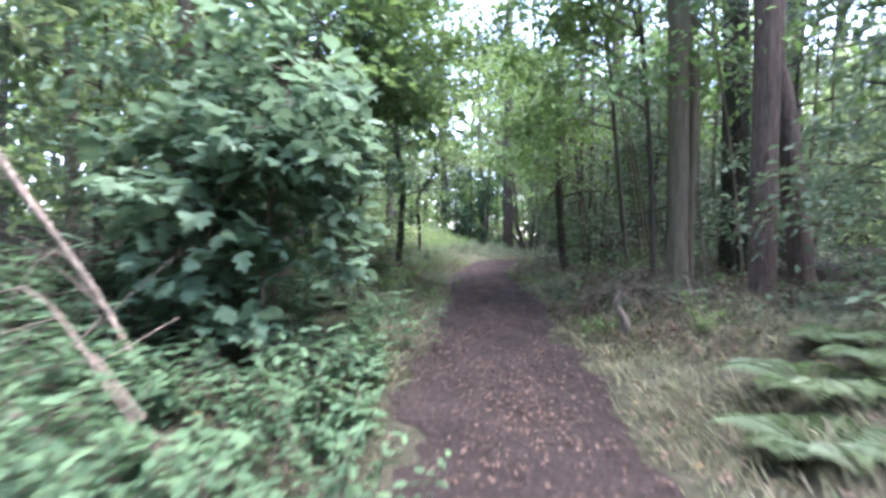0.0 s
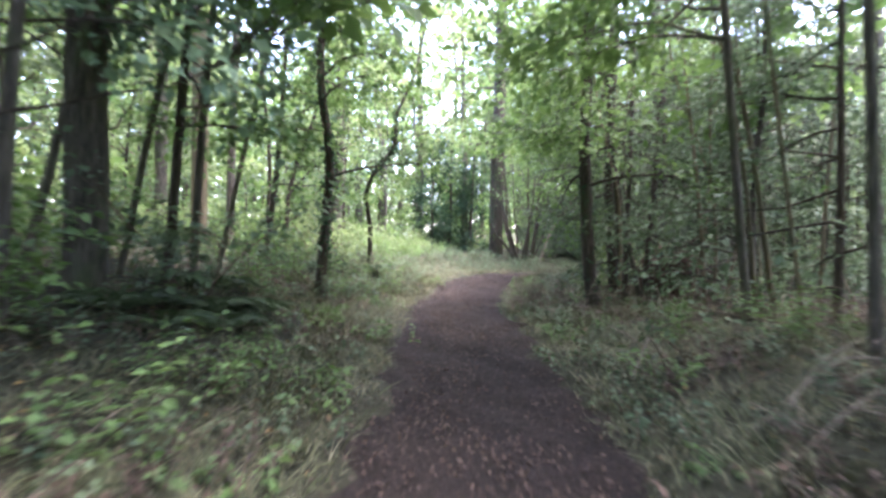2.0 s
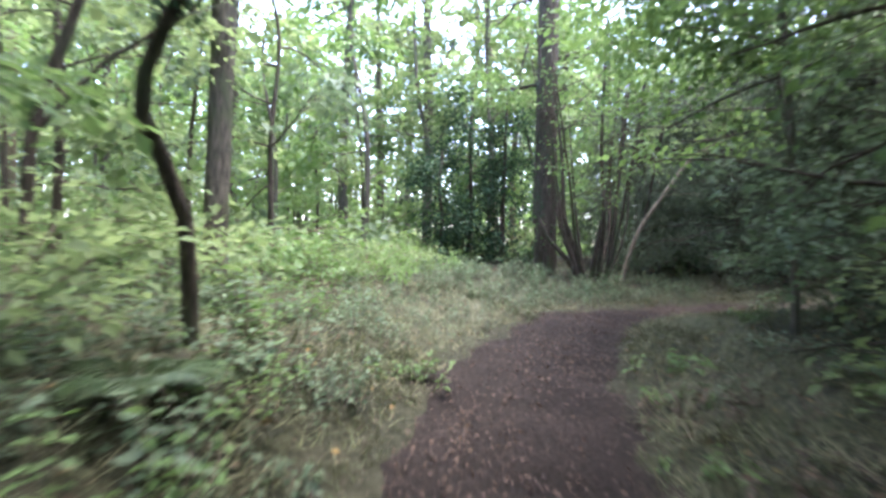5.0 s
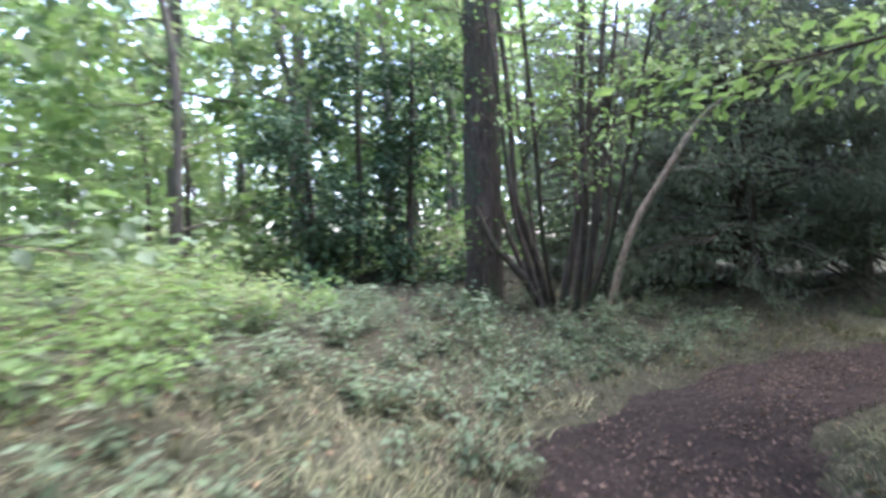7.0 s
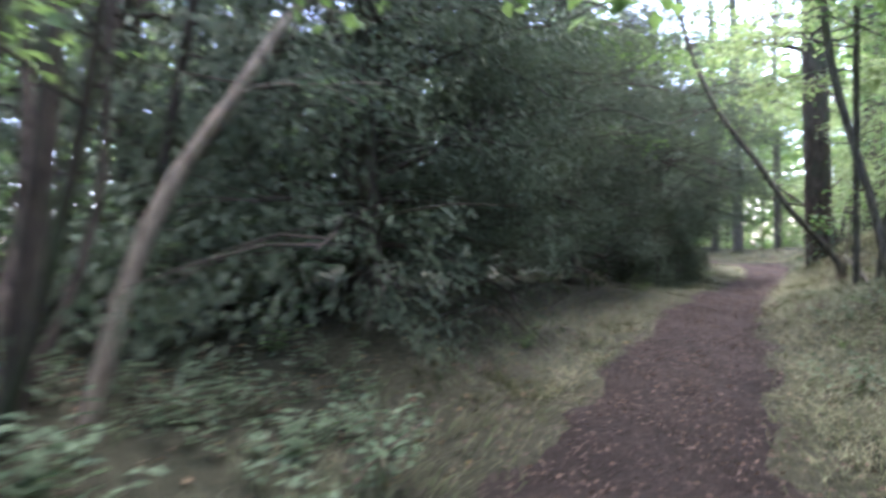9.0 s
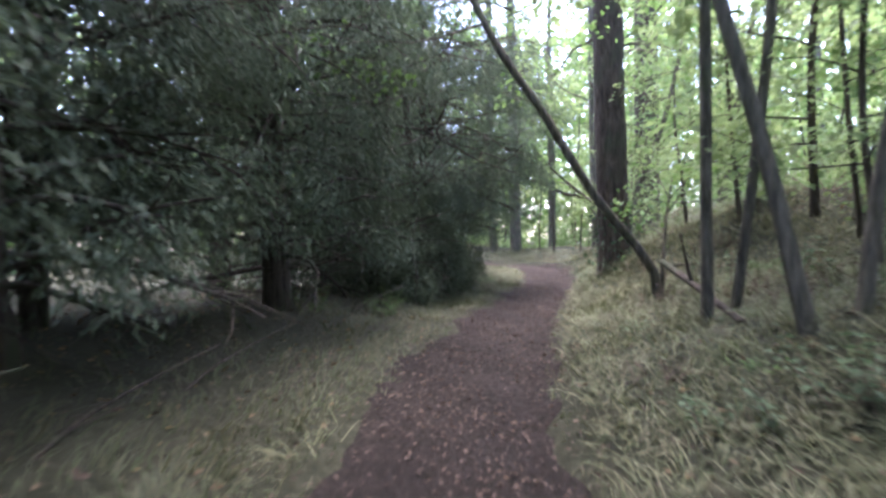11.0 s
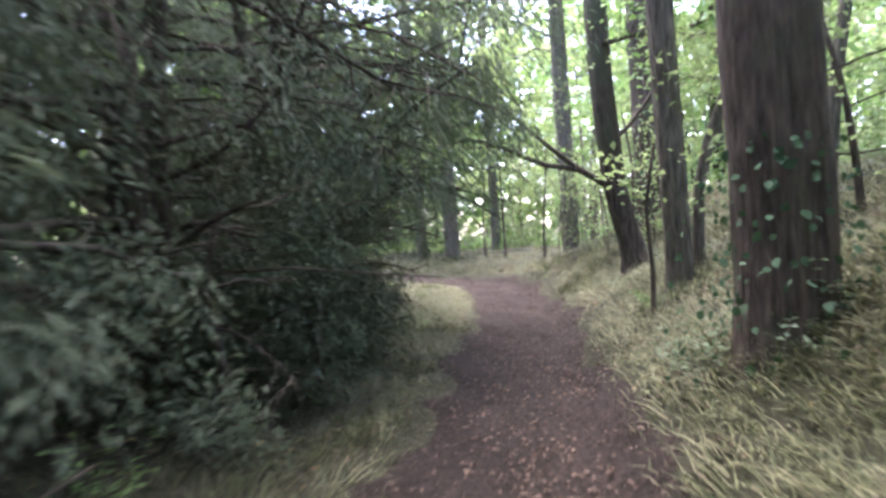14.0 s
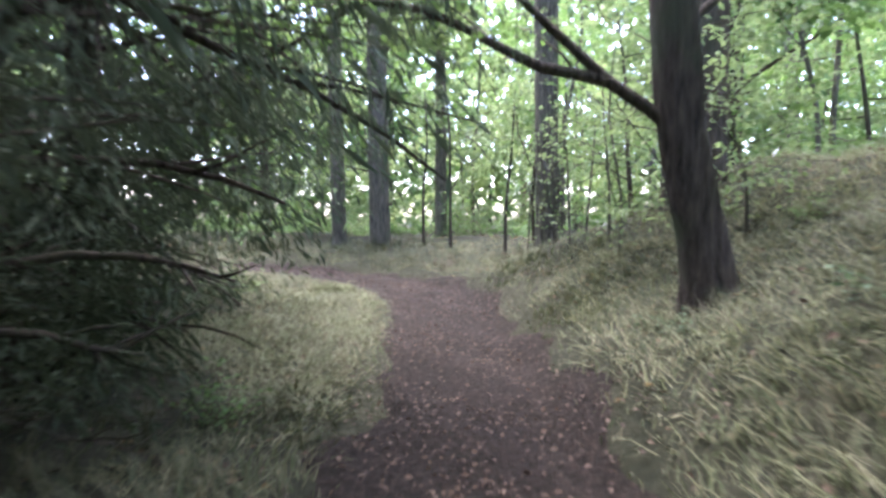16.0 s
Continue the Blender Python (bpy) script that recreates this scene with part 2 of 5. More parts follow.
def tube(shape, points, radii, sides=8, rng=None, rough=0.0, flare=0.0):
    p = np.asarray(points, float)
    r = np.asarray(radii, float)
    t = np.gradient(p, axis=0)
    t /= np.linalg.norm(t, axis=1)[:, None] + 1e-9
    ref = np.array([1.0, 0, 0]) if abs(t[0, 0]) < 0.8 else np.array([0, 1.0, 0])
    rings = []
    ang = np.arange(sides) / sides * 2 * np.pi
    lobes = 1 + (0.12 * np.sin(3 * ang + 1) + 0.08 * np.sin(5 * ang)) * (flare > 0)
    for i in range(len(p)):
        a = ref - t[i] * (ref @ t[i])
        a /= np.linalg.norm(a)
        b = np.cross(t[i], a)
        ref = a
        h = p[i, 2] - p[0, 2] - 0.25
        k = 1 + flare * np.exp(-max(h, 0) / 0.28) * (0.65 + 0.35 * np.sin(4 * ang + 0.7))
        rr = r[i] * lobes * k
        if rng is not None and rough:
            rr = rr * (1 + rng.uniform(-rough, rough, sides))
        rings.append(p[i] + np.outer(np.cos(ang) * rr, a) + np.outer(np.sin(ang) * rr, b))
    v = np.concatenate(rings)
    start = shape.count
    i, j = np.meshgrid(np.arange(len(p) - 1), np.arange(sides), indexing="ij")
    i, j = i.ravel(), j.ravel()
    n = (j + 1) % sides
    shape.add(v, np.stack([i * sides + j, i * sides + n, (i + 1) * sides + n, (i + 1) * sides + j], 1))
    return start


def join(shape, a, b):
    """Ties two tubes of a shape together by a small web at vertices a and b."""
    shape.f.append(np.array([(a, b, b + 1)]))


def curve_points(keys, step=0.35):
    keys = [np.array(k, float) for k in keys]
    keys = [2 * keys[0] - keys[1]] + keys + [2 * keys[-1] - keys[-2]]
    out = dense_line(keys, step)
    return np.concatenate([out, [keys[-2]]])


def unit(v):
    v = np.asarray(v, float)
    return v / (np.linalg.norm(v, axis=-1, keepdims=True) + 1e-9)


# leaf outlines: along, across, lift; the last index list gives the faces
LEAF_PLAIN = (np.array([(0, 0, 0), (0.5, 0.5, 0.1), (1, 0, -0.12), (0.5, -0.5, 0.1)]), np.array([(0, 2, 1), (0, 3, 2)]))
LEAF_OVAL = (np.array([(0, 0, 0), (0.3, 0.42, 0.07), (0.7, 0.36, 0.05), (1, 0, -0.1), (0.7, -0.36, 0.05), (0.3, -0.42, 0.07)]),
             np.array([(0, 2, 1), (0, 3, 2), (0, 4, 3), (0, 5, 4)]))
LEAF_LOBED = (np.array([(0, 0, 0), (0.02, 0.3, 0.03), (0.3, 0.55, 0), (0.42, 0.28, 0.05), (0.72, 0.4, -0.03), (0.75, 0.17, 0.02), (1, 0, -0.12),
                        (0.75, -0.17, 0.02), (0.72, -0.4, -0.03), (0.42, -0.28, 0.05), (0.3, -0.55, 0), (0.02, -0.3, 0.03)]),
              np.array([(0, k + 1, k) for k in range(1, 11)]))
LEAF_BLADE = (np.array([(0, 0.5, 0), (0.5, 0.35, 0.22), (1, 0, 0.1), (0.5, -0.35, 0.22), (0, -0.5, 0)]), np.array([(0, 4, 3), (0, 3, 1), (1, 3, 2)]))


def leaf_field(base, along, normal, length, width, outline, curl=1.0):
    """Vertices and faces of many leaves, one for each row of base."""
    d = unit(along)
    s = unit(np.cross(normal, d))
    u = np.cross(d, s)
    tv, tf = outline
    length, width = np.broadcast_to(length, len(base)), np.broadcast_to(width, len(base))
    v = (base[:, None, :] + d[:, None, :] * (tv[None, :, 0] * length[:, None])[..., None] + s[:, None, :] * (tv[None, :, 1] * width[:, None])[..., None]
         + u[:, None, :] * (tv[None, :, 2] * length[:, None] * curl)[..., None])
    f = tf[None] + (np.arange(len(base)) * len(tv))[:, None, None]
    return v.reshape(-1, 3), f.reshape(-1, tf.shape[1])


def sprays(anchors, ways, count, radius, leaf, rng, flat=0.14, droop=0.25, outline=LEAF_PLAIN, shape=None, aspect=0.62, keep=None):
    """Flat sprays of leaves round the anchors, lying along the ways."""
    a = np.repeat(np.asarray(anchors, float), count, 0)
    w = np.repeat(unit(ways), count, 0)
    n = len(a)
    side = unit(np.cross(w, np.array([0, 0, 1.0]) + rng.normal(0, 0.15, (n, 3))))
    radius = np.repeat(np.broadcast_to(radius, len(anchors)), count)
    x, y, z = rng.uniform(-0.7, 1, n) * radius, rng.normal(0, 0.42, n) * radius, rng.normal(0, flat, n) * radius
    base = a + w * x[:, None] + side * y[:, None]
    base[:, 2] += z - droop * (x ** 2 + y ** 2) / np.maximum(radius, 1e-3)
    along = w * 0.8 + side * np.sign(y)[:, None] * 0.7 + rng.normal(0, 0.4, (n, 3))
    along[:, 2] -= 0.25
    normal = np.array([0, 0, 1.0]) + rng.normal(0, 0.38, (n, 3))
    size = leaf * rng.uniform(0.65, 1.3, n)
    if keep is not None:
        k = keep(base)
        base, along, normal, size = base[k], along[k], normal[k], size[k]
    v, f = leaf_field(base, along, normal, size, size * aspect, outline)
    shape.add(v, f)


def branch_line(start, way, length, rng, bend=0.25, droop=0.0, n=7):
    p, w, out = np.array(start, float), unit(way), []
    step = length / (n - 1)
    for i in range(n):
        out.append(p.copy())
        w = unit(w + rng.normal(0, bend, 3) * 0.5 + np.array([0, 0, -droop]))
        p = p + w * step
    return np.array(out)


def bough(wood, start, way, length, radius, rng, twigs=5, droop=0.03, bend=0.3, sides=5):
    """A limb with side twigs in one mesh; returns anchors and ways for its leaves."""
    line = branch_line(start, way, length, rng, bend, droop)
    first = tube(wood, line, np.linspace(radius, radius * 0.25, len(line)), sides)
    spots, ways = [line[-1]], [line[-1] - line[-2]]
    for k in range(twigs):
        u = rng.uniform(0.25, 0.95)
        i = min(int(u * (len(line) - 1)), len(line) - 2)
        at = line[i] + (line[i + 1] - line[i]) * (u * (len(line) - 1) - i)
        t = unit(line[i + 1] - line[i])
        s = unit(np.cross(t, [0, 0, 1])) * rng.choice([-1, 1])
        w = t * 0.6 + s * rng.uniform(0.4, 1.1) + np.array([0, 0, rng.uniform(-0.2, 0.35)])
        tl = branch_line(at, w, length * rng.uniform(0.25, 0.5), rng, bend, droop, 4)
        join(wood, first + i * sides, tube(wood, tl, np.linspace(max(radius * 0.35, 0.006), 0.004, 4), 3))
        spots += [tl[-1], tl[2]]
        ways += [tl[-1] - tl[-2], tl[2] - tl[1]]
    return spots, ways


def tree_of(name, place, line, radii, label, category, group, rng, bark_mat, leaf_mat, limbs=(), leaf=0.12, count=26, spray=0.5, sides=12,
            flare=0.7, ivy=None, flat=0.14, outline=LEAF_PLAIN, twigs=5, droop=0.03, keep=None, aspect=0.62, arms=(), open_top=0.35):
    """A tree: trunk along line (from its base), limbs (start share, way, length, radius), a crown of leaf sprays, ivy (low, high, spread, number)."""
    root = thing(name, place, label, category, group)
    pts = curve_points([(p[0], p[1], p[2] - (0.3 + 2 * radii[0] if i == 0 else 0)) for i, p in enumerate(line)])
    wood = Shape()
    k = np.linspace(0, 1, len(pts))
    tube(wood, pts, radii[0] * (1 - k) ** 0.8 + radii[1] * k ** 0.8, sides, rng, 0.05, flare)
    part("trunk", wood.mesh("trunk", bark_mat), root)
    spots, ways = [], []
    for u, way, length, r in limbs:
        i = min(int(u * (len(pts) - 1)), len(pts) - 2)
        w = Shape()
        a, b = bough(w, pts[i], way, length, r, rng, twigs, droop)
        part("limb", w.mesh("limb", bark_mat), root)
        spots += a
        ways += b
    for keys, r in arms:
        w = Shape()
        al = curve_points(keys, 0.25)
        first = tube(w, al, np.linspace(r, r * 0.22, len(al)), 8, rng, 0.06)
        for k in range(3, len(al) - 1, 2):
            t = al[k + 1] - al[k]
            tl = branch_line(al[k], t * 2 + rng.normal(0, 0.25, 3) + np.array([0, 0, 0.12]), rng.uniform(0.5, 1.1), rng, 0.3, 0.02, 5)
            join(w, first + k * 8, tube(w, tl, np.linspace(r * 0.25, 0.004, 5), 4))
            spots += [tl[-1], tl[3]]
            ways += [tl[-1] - tl[-2], tl[3] - tl[2]]
        part("limb", w.mesh("limb", bark_mat), root)
    if spots:
        crown = Shape()
        pick = np.random.RandomState(5)

        def stays(q):
            """Thins the crown mostly above the view, to let more sky light down."""
            here = pick.uniform(0, 1, len(q)) < 1 - (1 - open_top) * smooth(5.5, 7.5, q[:, 2])
            return here & keep(q + np.array(place)) if keep else here
        sprays(np.array(spots), np.array(ways), count, spray, leaf, rng, flat, shape=crown, outline=outline, aspect=aspect, keep=stays)
        part("crown", crown.mesh("crown", leaf_mat, True), root)
    if ivy:
        low, high, spread, number = ivy
        u = rng.uniform(low, high, number)
        i = np.clip((u * (len(pts) - 1)).astype(int), 0, len(pts) - 2)
        ang = rng.uniform(0, 2 * np.pi, number)
        out = np.stack([np.cos(ang), np.sin(ang), rng.normal(-0.2, 0.3, number)], 1)
        r = (radii[0] * (1 - u) + radii[1] * u) + np.abs(rng.normal(0, spread, number))
        base = pts[i] + (pts[i + 1] - pts[i]) * ((u * (len(pts) - 1)) - i)[:, None] + out * r[:, None]
        g = Shape()
        size = rng.uniform(0.035, 0.075, number)
        g.add(*leaf_field(base, out * 0.4 + np.array([0, 0, -0.7]) + rng.normal(0, 0.4, (number, 3)), out + rng.normal(0, 0.3, (number, 3)), size, size * 0.9, LEAF_OVAL))
        part("ivy", g.mesh("ivy", M_IVY, True), root, "dark glossy ivy clinging to the trunk")
    return root


def clear_of_track(q):
    """True where foliage may hang: out of the way of what drives along the track."""
    d = np.abs(track(q[:, :2])[0])
    return (d > 1.45) | (q[:, 2] > 3.15 + 0.6 * smooth(14, 18, q[:, 1]) + 0.33 * smooth(18.5, 24.5, q[:, 1]))


def way_of(angle, rise):
    a = radians(angle)
    return (math.cos(a), math.sin(a), rise)


# ---- structure: ground and track ----
def build_ground():
    def axis(lo, hi, step):
        near = np.arange(lo, hi + step / 2, step)
        far = np.cumsum(0.6 * 1.35 ** np.arange(20))
        return np.concatenate([(lo - far)[::-1], near, hi + far])
    gx, gy = axis(-12, 44, 0.28), axis(-6, 46, 0.28)
    x, y = np.meshgrid(gx, gy, indexing="ij")
    xy = np.stack([x.ravel(), y.ravel()], 1)
    z = land(xy) - 0.07 * (1 - smooth(0.45, 0.8, np.abs(track(xy)[0])))
    v = np.concatenate([xy, z[:, None]], 1)
    i, j = np.meshgrid(np.arange(len(gx) - 1), np.arange(len(gy) - 1), indexing="ij")
    i, j, n = i.ravel(), j.ravel(), len(gy)
    me = mesh_of("ground", v, np.stack([i * n + j, (i + 1) * n + j, (i + 1) * n + j + 1, i * n + j + 1], 1), M_FLOOR)
    me.polygons.foreach_set("use_smooth", np.ones(len(me.polygons), bool))
    tagged(new("ground", me), "brown-green woodland floor of soil and leaf mould", "ground", kind="structure")


def build_track():
    rng = np.random.RandomState(3)
    keep = (LINE[:, 1] > -20) & (LINE[:, 1] < 46)
    p, t = LINE[keep], TANGENT[keep]
    s = np.stack([t[:, 1], -t[:, 0]], 1)
    k = np.arange(len(p))
    wide = 0.8 + 0.1 * (1 - smooth(20, 26, p[:, 1]))
    wl = wide + 0.1 * np.sin(k * 0.31) + 0.07 * np.sin(k * 0.83 + 1) + rng.normal(0, 0.04, len(p))
    wr = wide + 0.1 * np.sin(k * 0.27 + 2) + 0.07 * np.sin(k * 0.71) + rng.normal(0, 0.04, len(p))
    cols = np.linspace(-1, 1, 17)
    v = []
    for c in cols:
        off = np.where(c < 0, c * wl, c * wr)
        xy = p[:, :2] + s * off[:, None]
        z = land(xy) + 0.035 * (1 - abs(c) ** 6) - 0.01 * (abs(c) ** 6) + 0.012 * np.sin(k * 0.9 + c * 5) + rng.normal(0, 0.006, len(p))
        z = z - 0.025 * np.exp(-((np.abs(off) - 0.55) / 0.18) ** 2)
        v.append(np.concatenate([xy, z[:, None]], 1))
    v = np.stack(v, 1).reshape(-1, 3)
    i, j = np.meshgrid(np.arange(len(p) - 1), np.arange(16), indexing="ij")
    i, j = i.ravel(), j.ravel()
    me = mesh_of("woodland_track", v, np.stack([i * 17 + j, i * 17 + j + 1, (i + 1) * 17 + j + 1, (i + 1) * 17 + j], 1), M_SOIL)
    me.polygons.foreach_set("use_smooth", np.ones(len(me.polygons), bool))
    tagged(new("woodland_track", me), "narrow damp brown soil track strewn with dead leaves", "track", kind="structure")


build_ground()
build_track()

# ---- trees that stand beside the track ----
R = np.random.RandomState(11)


def up_limbs(n, lo, hi, length, radius, rng, rise=(0.0, 0.6), arc=(0, 360)):
    return [(lo + (hi - lo) * (k + rng.uniform(0, 0.8)) / n, way_of(rng.uniform(*arc), rng.uniform(*rise)), length * rng.uniform(0.6, 1.25), radius) for k in range(n)]


def at(x, y, z=None):
    return (x, y, ground_z(x, y) if z is None else z)


def straight(h, dx=0.0, dy=0.0, sway=0.06):
    return [(0, 0, 0), (dx * 0.3 + R.normal(0, sway), dy * 0.3 + R.normal(0, sway), h * 0.3), (dx * 0.65 + R.normal(0, sway), dy * 0.65 + R.normal(0, sway), h * 0.65), (dx, dy, h)]


G1 = "trees along the woodland track"

# first stretch
tree_of("tree", at(-1.3, 16.1), [(0, 0, 0), (0.11, 0, 1.1), (0.15, 0, 2.35), (-0.03, 0, 3.6), (0, 0.1, 5), (0.2, 0.2, 8)], (0.085, 0.03), "slim dark crooked tree with ivy high on its stem",
        "tree", G1, R, M_BARK_DARK, M_LEAF, up_limbs(14, 0.3, 0.98, 1.7, 0.025, R), 0.1, 20, 0.45, 10, 0.5, (0.12, 0.75, 0.05, 700))
tree_of("tree", at(-0.85, 20.2), [(0, 0, 0), (0.03, -0.2, 0.9), (-0.06, -0.6, 1.52), (0.06, -0.65, 1.95), (0.28, -0.7, 2.3), (0.6, -0.7, 2.75), (0.62, -0.6, 3.5), (1.0, -0.5, 4.4), (1.3, -0.4, 6)], (0.055, 0.02),
        "thin sharply crooked dark sapling", "tree", G1, R, M_BARK_DARK, M_LEAF_FRESH,
        [(0.55, (0.1, 0.2, 1), 1.4, 0.02), (0.62, (0.7, 0.2, 0.8), 1.5, 0.02), (0.75, (-0.6, 0.3, 0.8), 1.3, 0.015), (0.8, (0.6, -0.3, 0.5), 1.2, 0.015), (0.97, (0.4, 0.1, 0.7), 1.2, 0.012)],
        0.09, 16, 0.4, 9, 0.3, (0.42, 0.7, 0.09, 420))
tree_of("tree", at(3.66, 16.86), [(0, 0, 0), (-0.18, 0, 0.9), (-0.24, 0.05, 2.2), (-0.26, 0.1, 3.6), (-0.1, 0.2, 9)], (0.11, 0.06), "dark straight tree at the edge of the track",
        "tree", G1, R, M_BARK_DARK, M_LEAF, up_limbs(16, 0.24, 0.95, 2.0, 0.03, R, (-0.05, 0.5)), 0.1, 17, 0.5, 10, 0.8, (0.0, 0.3, 0.02, 160), keep=clear_of_track)
for dx, dy, lean, h in ((0, 0, -0.5, 6), (0.5, 0.3, 0.5, 7), (0.25, 0.7, 0.2, 7.5)):
    tree_of("tree", at(4.35 + dx, 17.4 + dy), [(0, 0, 0), (lean * 0.2, 0.05, 1.2), (lean * 0.5, 0.1, 3), (lean, 0.3, h)], (0.06, 0.025), "thin dark stem of an overgrown thicket",
            "tree", G1, R, M_BARK_DARK, M_LEAF_DULL, up_limbs(12, 0.2, 0.97, 1.5, 0.018, R, (-0.1, 0.4)), 0.1, 14, 0.45, 8, 0.4, keep=clear_of_track)
tree_of("tree", at(4.9, 19.5), straight(10, -0.3), (0.12, 0.07), "dark ivy-footed tree among evergreen scrub", "tree", G1, R, M_BARK_DARK, M_LEAF_DULL,
        up_limbs(16, 0.15, 0.95, 2.0, 0.03, R, (-0.15, 0.3)), 0.1, 16, 0.5, 10, 0.8, keep=clear_of_track)
tree_of("tree", at(3.62, 8.96), straight(13, -0.1, 0.1, 0.02), (0.14, 0.1), "smooth grey-brown beech trunk close to the track", "tree", G1, R, M_BARK_SMOOTH, M_LEAF,
        up_limbs(12, 0.42, 0.95, 2.6, 0.04, R), 0.15, 24, 0.6, 14, 0.55)
tree_of("tree", at(3.86, 9.15), [(0, 0, 0), (0.02, 0, 1.2), (0.1, 0.05, 3), (-0.05, 0.1, 5), (0.1, 0.3, 11)], (0.07, 0.04), "slender second stem growing beside a beech", "tree", G1, R, M_BARK_SMOOTH, M_LEAF,
        up_limbs(9, 0.4, 0.97, 2.0, 0.03, R), 0.15, 22, 0.55, 10, 0.4)
tree_of("tree", at(5.85, 11.6), straight(14, -0.1), (0.25, 0.14), "dark ivy-covered trunk standing in bracken", "tree", G1, R, M_BARK_DARK, M_LEAF,
        up_limbs(13, 0.42, 0.95, 3.0, 0.05, R), 0.18, 26, 0.7, 14, 0.5, (0.0, 0.5, 0.06, 2600))
tree_of("tree", at(4.05, 7.4), straight(13, 0.15, 0, 0.03), (0.15, 0.1), "reddish-brown trunk beside the track", "tree", G1, R, M_BARK_RED, M_LEAF, up_limbs(11, 0.42, 0.95, 2.6, 0.04, R), 0.16, 22, 0.6, 12, 0.6)
tree_of("tree", at(4.75, 7.6), [(0, 0, 0), (-0.15, 0, 1.2), (-0.35, 0, 2.6), (-0.4, 0.1, 4), (0.2, 0.4, 12)], (0.15, 0.09), "leaning reddish trunk with pale patches", "tree", G1, R, M_BARK_RED, M_LEAF,
        up_limbs(11, 0.4, 0.95, 2.6, 0.04, R), 0.16, 22, 0.6, 12, 0.5)
tree_of("tree", at(-2.5, 8.7), straight(13, 0.1), (0.16, 0.1), "dark reddish trunk behind sycamore leaves", "tree", G1, R, M_BARK_RED, M_LEAF, up_limbs(16, 0.22, 0.95, 2.6, 0.04, R), 0.14, 26, 0.6, 12, 0.6)
tree_of("tree", at(-3.2, 21.7), [(0, 0, 0), (0.05, 0, 1.6), (0.3, 0.1, 2.6), (0.75, 0.2, 4.2), (1.2, 0.3, 7)], (0.06, 0.025), "thin forked tree in pale undergrowth", "tree", G1, R, M_BARK_DARK, M_LEAF_FRESH,
        [(0.28, (0.75, 0.1, 0.8), 3.0, 0.035)] + up_limbs(8, 0.45, 0.98, 1.4, 0.02, R, (0.2, 0.8)), 0.1, 16, 0.45, 9, 0.4)
tree_of("tree", at(-2.3, 24.0), straight(14, -0.2), (0.16, 0.1), "straight grey tree trunk among bright undergrowth", "tree", G1, R, M_BARK, M_LEAF_FRESH, up_limbs(12, 0.4, 0.96, 2.8, 0.04, R), 0.16, 22, 0.65, 12, 0.5)
for x, y, r in ((-4.8, 20.0, 0.18), (-6.5, 21.8, 0.15), (-4.4, 20.9, 0.1)):
    tree_of("tree", at(x, y), straight(14, R.uniform(-0.5, 0.5)), (r, r * 0.6), "straight bare-stemmed tree in a light part of the wood", "tree", G1, R,
            M_BARK_SMOOTH if r > 0.16 else M_BARK, M_LEAF_FRESH, up_limbs(12, 0.42, 0.96, 2.6, 0.04, R), 0.16, 22, 0.65, 12, 0.5)
tree_of("tree", at(0.23, 36.1), [(0, 0, 0), (-0.05, 0, 2), (0, 0, 4), (-0.4, 0, 6), (-0.6, 0.2, 10)], (0.09, 0.04), "grey forked tree in bright undergrowth", "tree", G1, R, M_BARK, M_LEAF_FRESH,
        [(0.42, (0.7, 0, 0.8), 3.4, 0.04), (0.36, (-0.7, 0.2, 0.7), 2.6, 0.03)] + up_limbs(8, 0.5, 0.98, 1.8, 0.02, R, (0.2, 0.8)), 0.13, 20, 0.55, 9, 0.4)
tree_of("tree", at(3.55, 31.0), straight(14, 0.0, 0.1, 0.04), (0.27, 0.17), "stout dark trunk at the bend of the track", "tree", G1, R, M_BARK_DARK, M_LEAF, up_limbs(14, 0.33, 0.95, 3.2, 0.06, R), 0.16, 26, 0.7, 14, 0.6,
        (0.0, 0.4, 0.03, 500))

# the bend: coppiced stems and an ivy thicket
for k in range(11):
    a = k * 33 + R.uniform(-12, 12)
    h = R.uniform(4.5, 7)
    w = np.array(way_of(a, 0)) * R.uniform(0.6, 2.4)
    tree_of("coppice_stem", at(4.7 + 0.3 * math.cos(radians(a)), 30.6 + 0.3 * math.sin(radians(a))), [(0, 0, 0), (w[0] * 0.38 + R.normal(0, 0.06), w[1] * 0.38, h * 0.2), (w[0] * 0.6, w[1] * 0.6 + R.normal(0, 0.1), h * 0.5), (w[0], w[1], h)],
            (R.uniform(0.03, 0.06), 0.015), "dark curving stem of an old coppice clump", "coppice stem", "stems of the coppice clump", R, M_BARK_DARK, M_LEAF, up_limbs(7, 0.45, 0.98, 1.2, 0.015, R), 0.1, 3, 0.45, 8, 0.4)
for way, h in ((-1.3, 1.5), (-0.9, 2.6), (0.5, 3.4)):
    tree_of("coppice_stem", at(4.55, 30.5), [(0, 0, 0), (way * 0.45, -0.15, h * 0.3), (way * 0.8, -0.2, h * 0.62), (way, -0.2, h)], (0.07, 0.03), "thick dark bent stem of an old coppice clump", "coppice stem",
            "stems of the coppice clump", R, M_BARK_DARK, M_LEAF, [(0.7, (way, 0.1, 0.6), 0.8, 0.012)], 0.09, 3, 0.3, 8, 0.4)
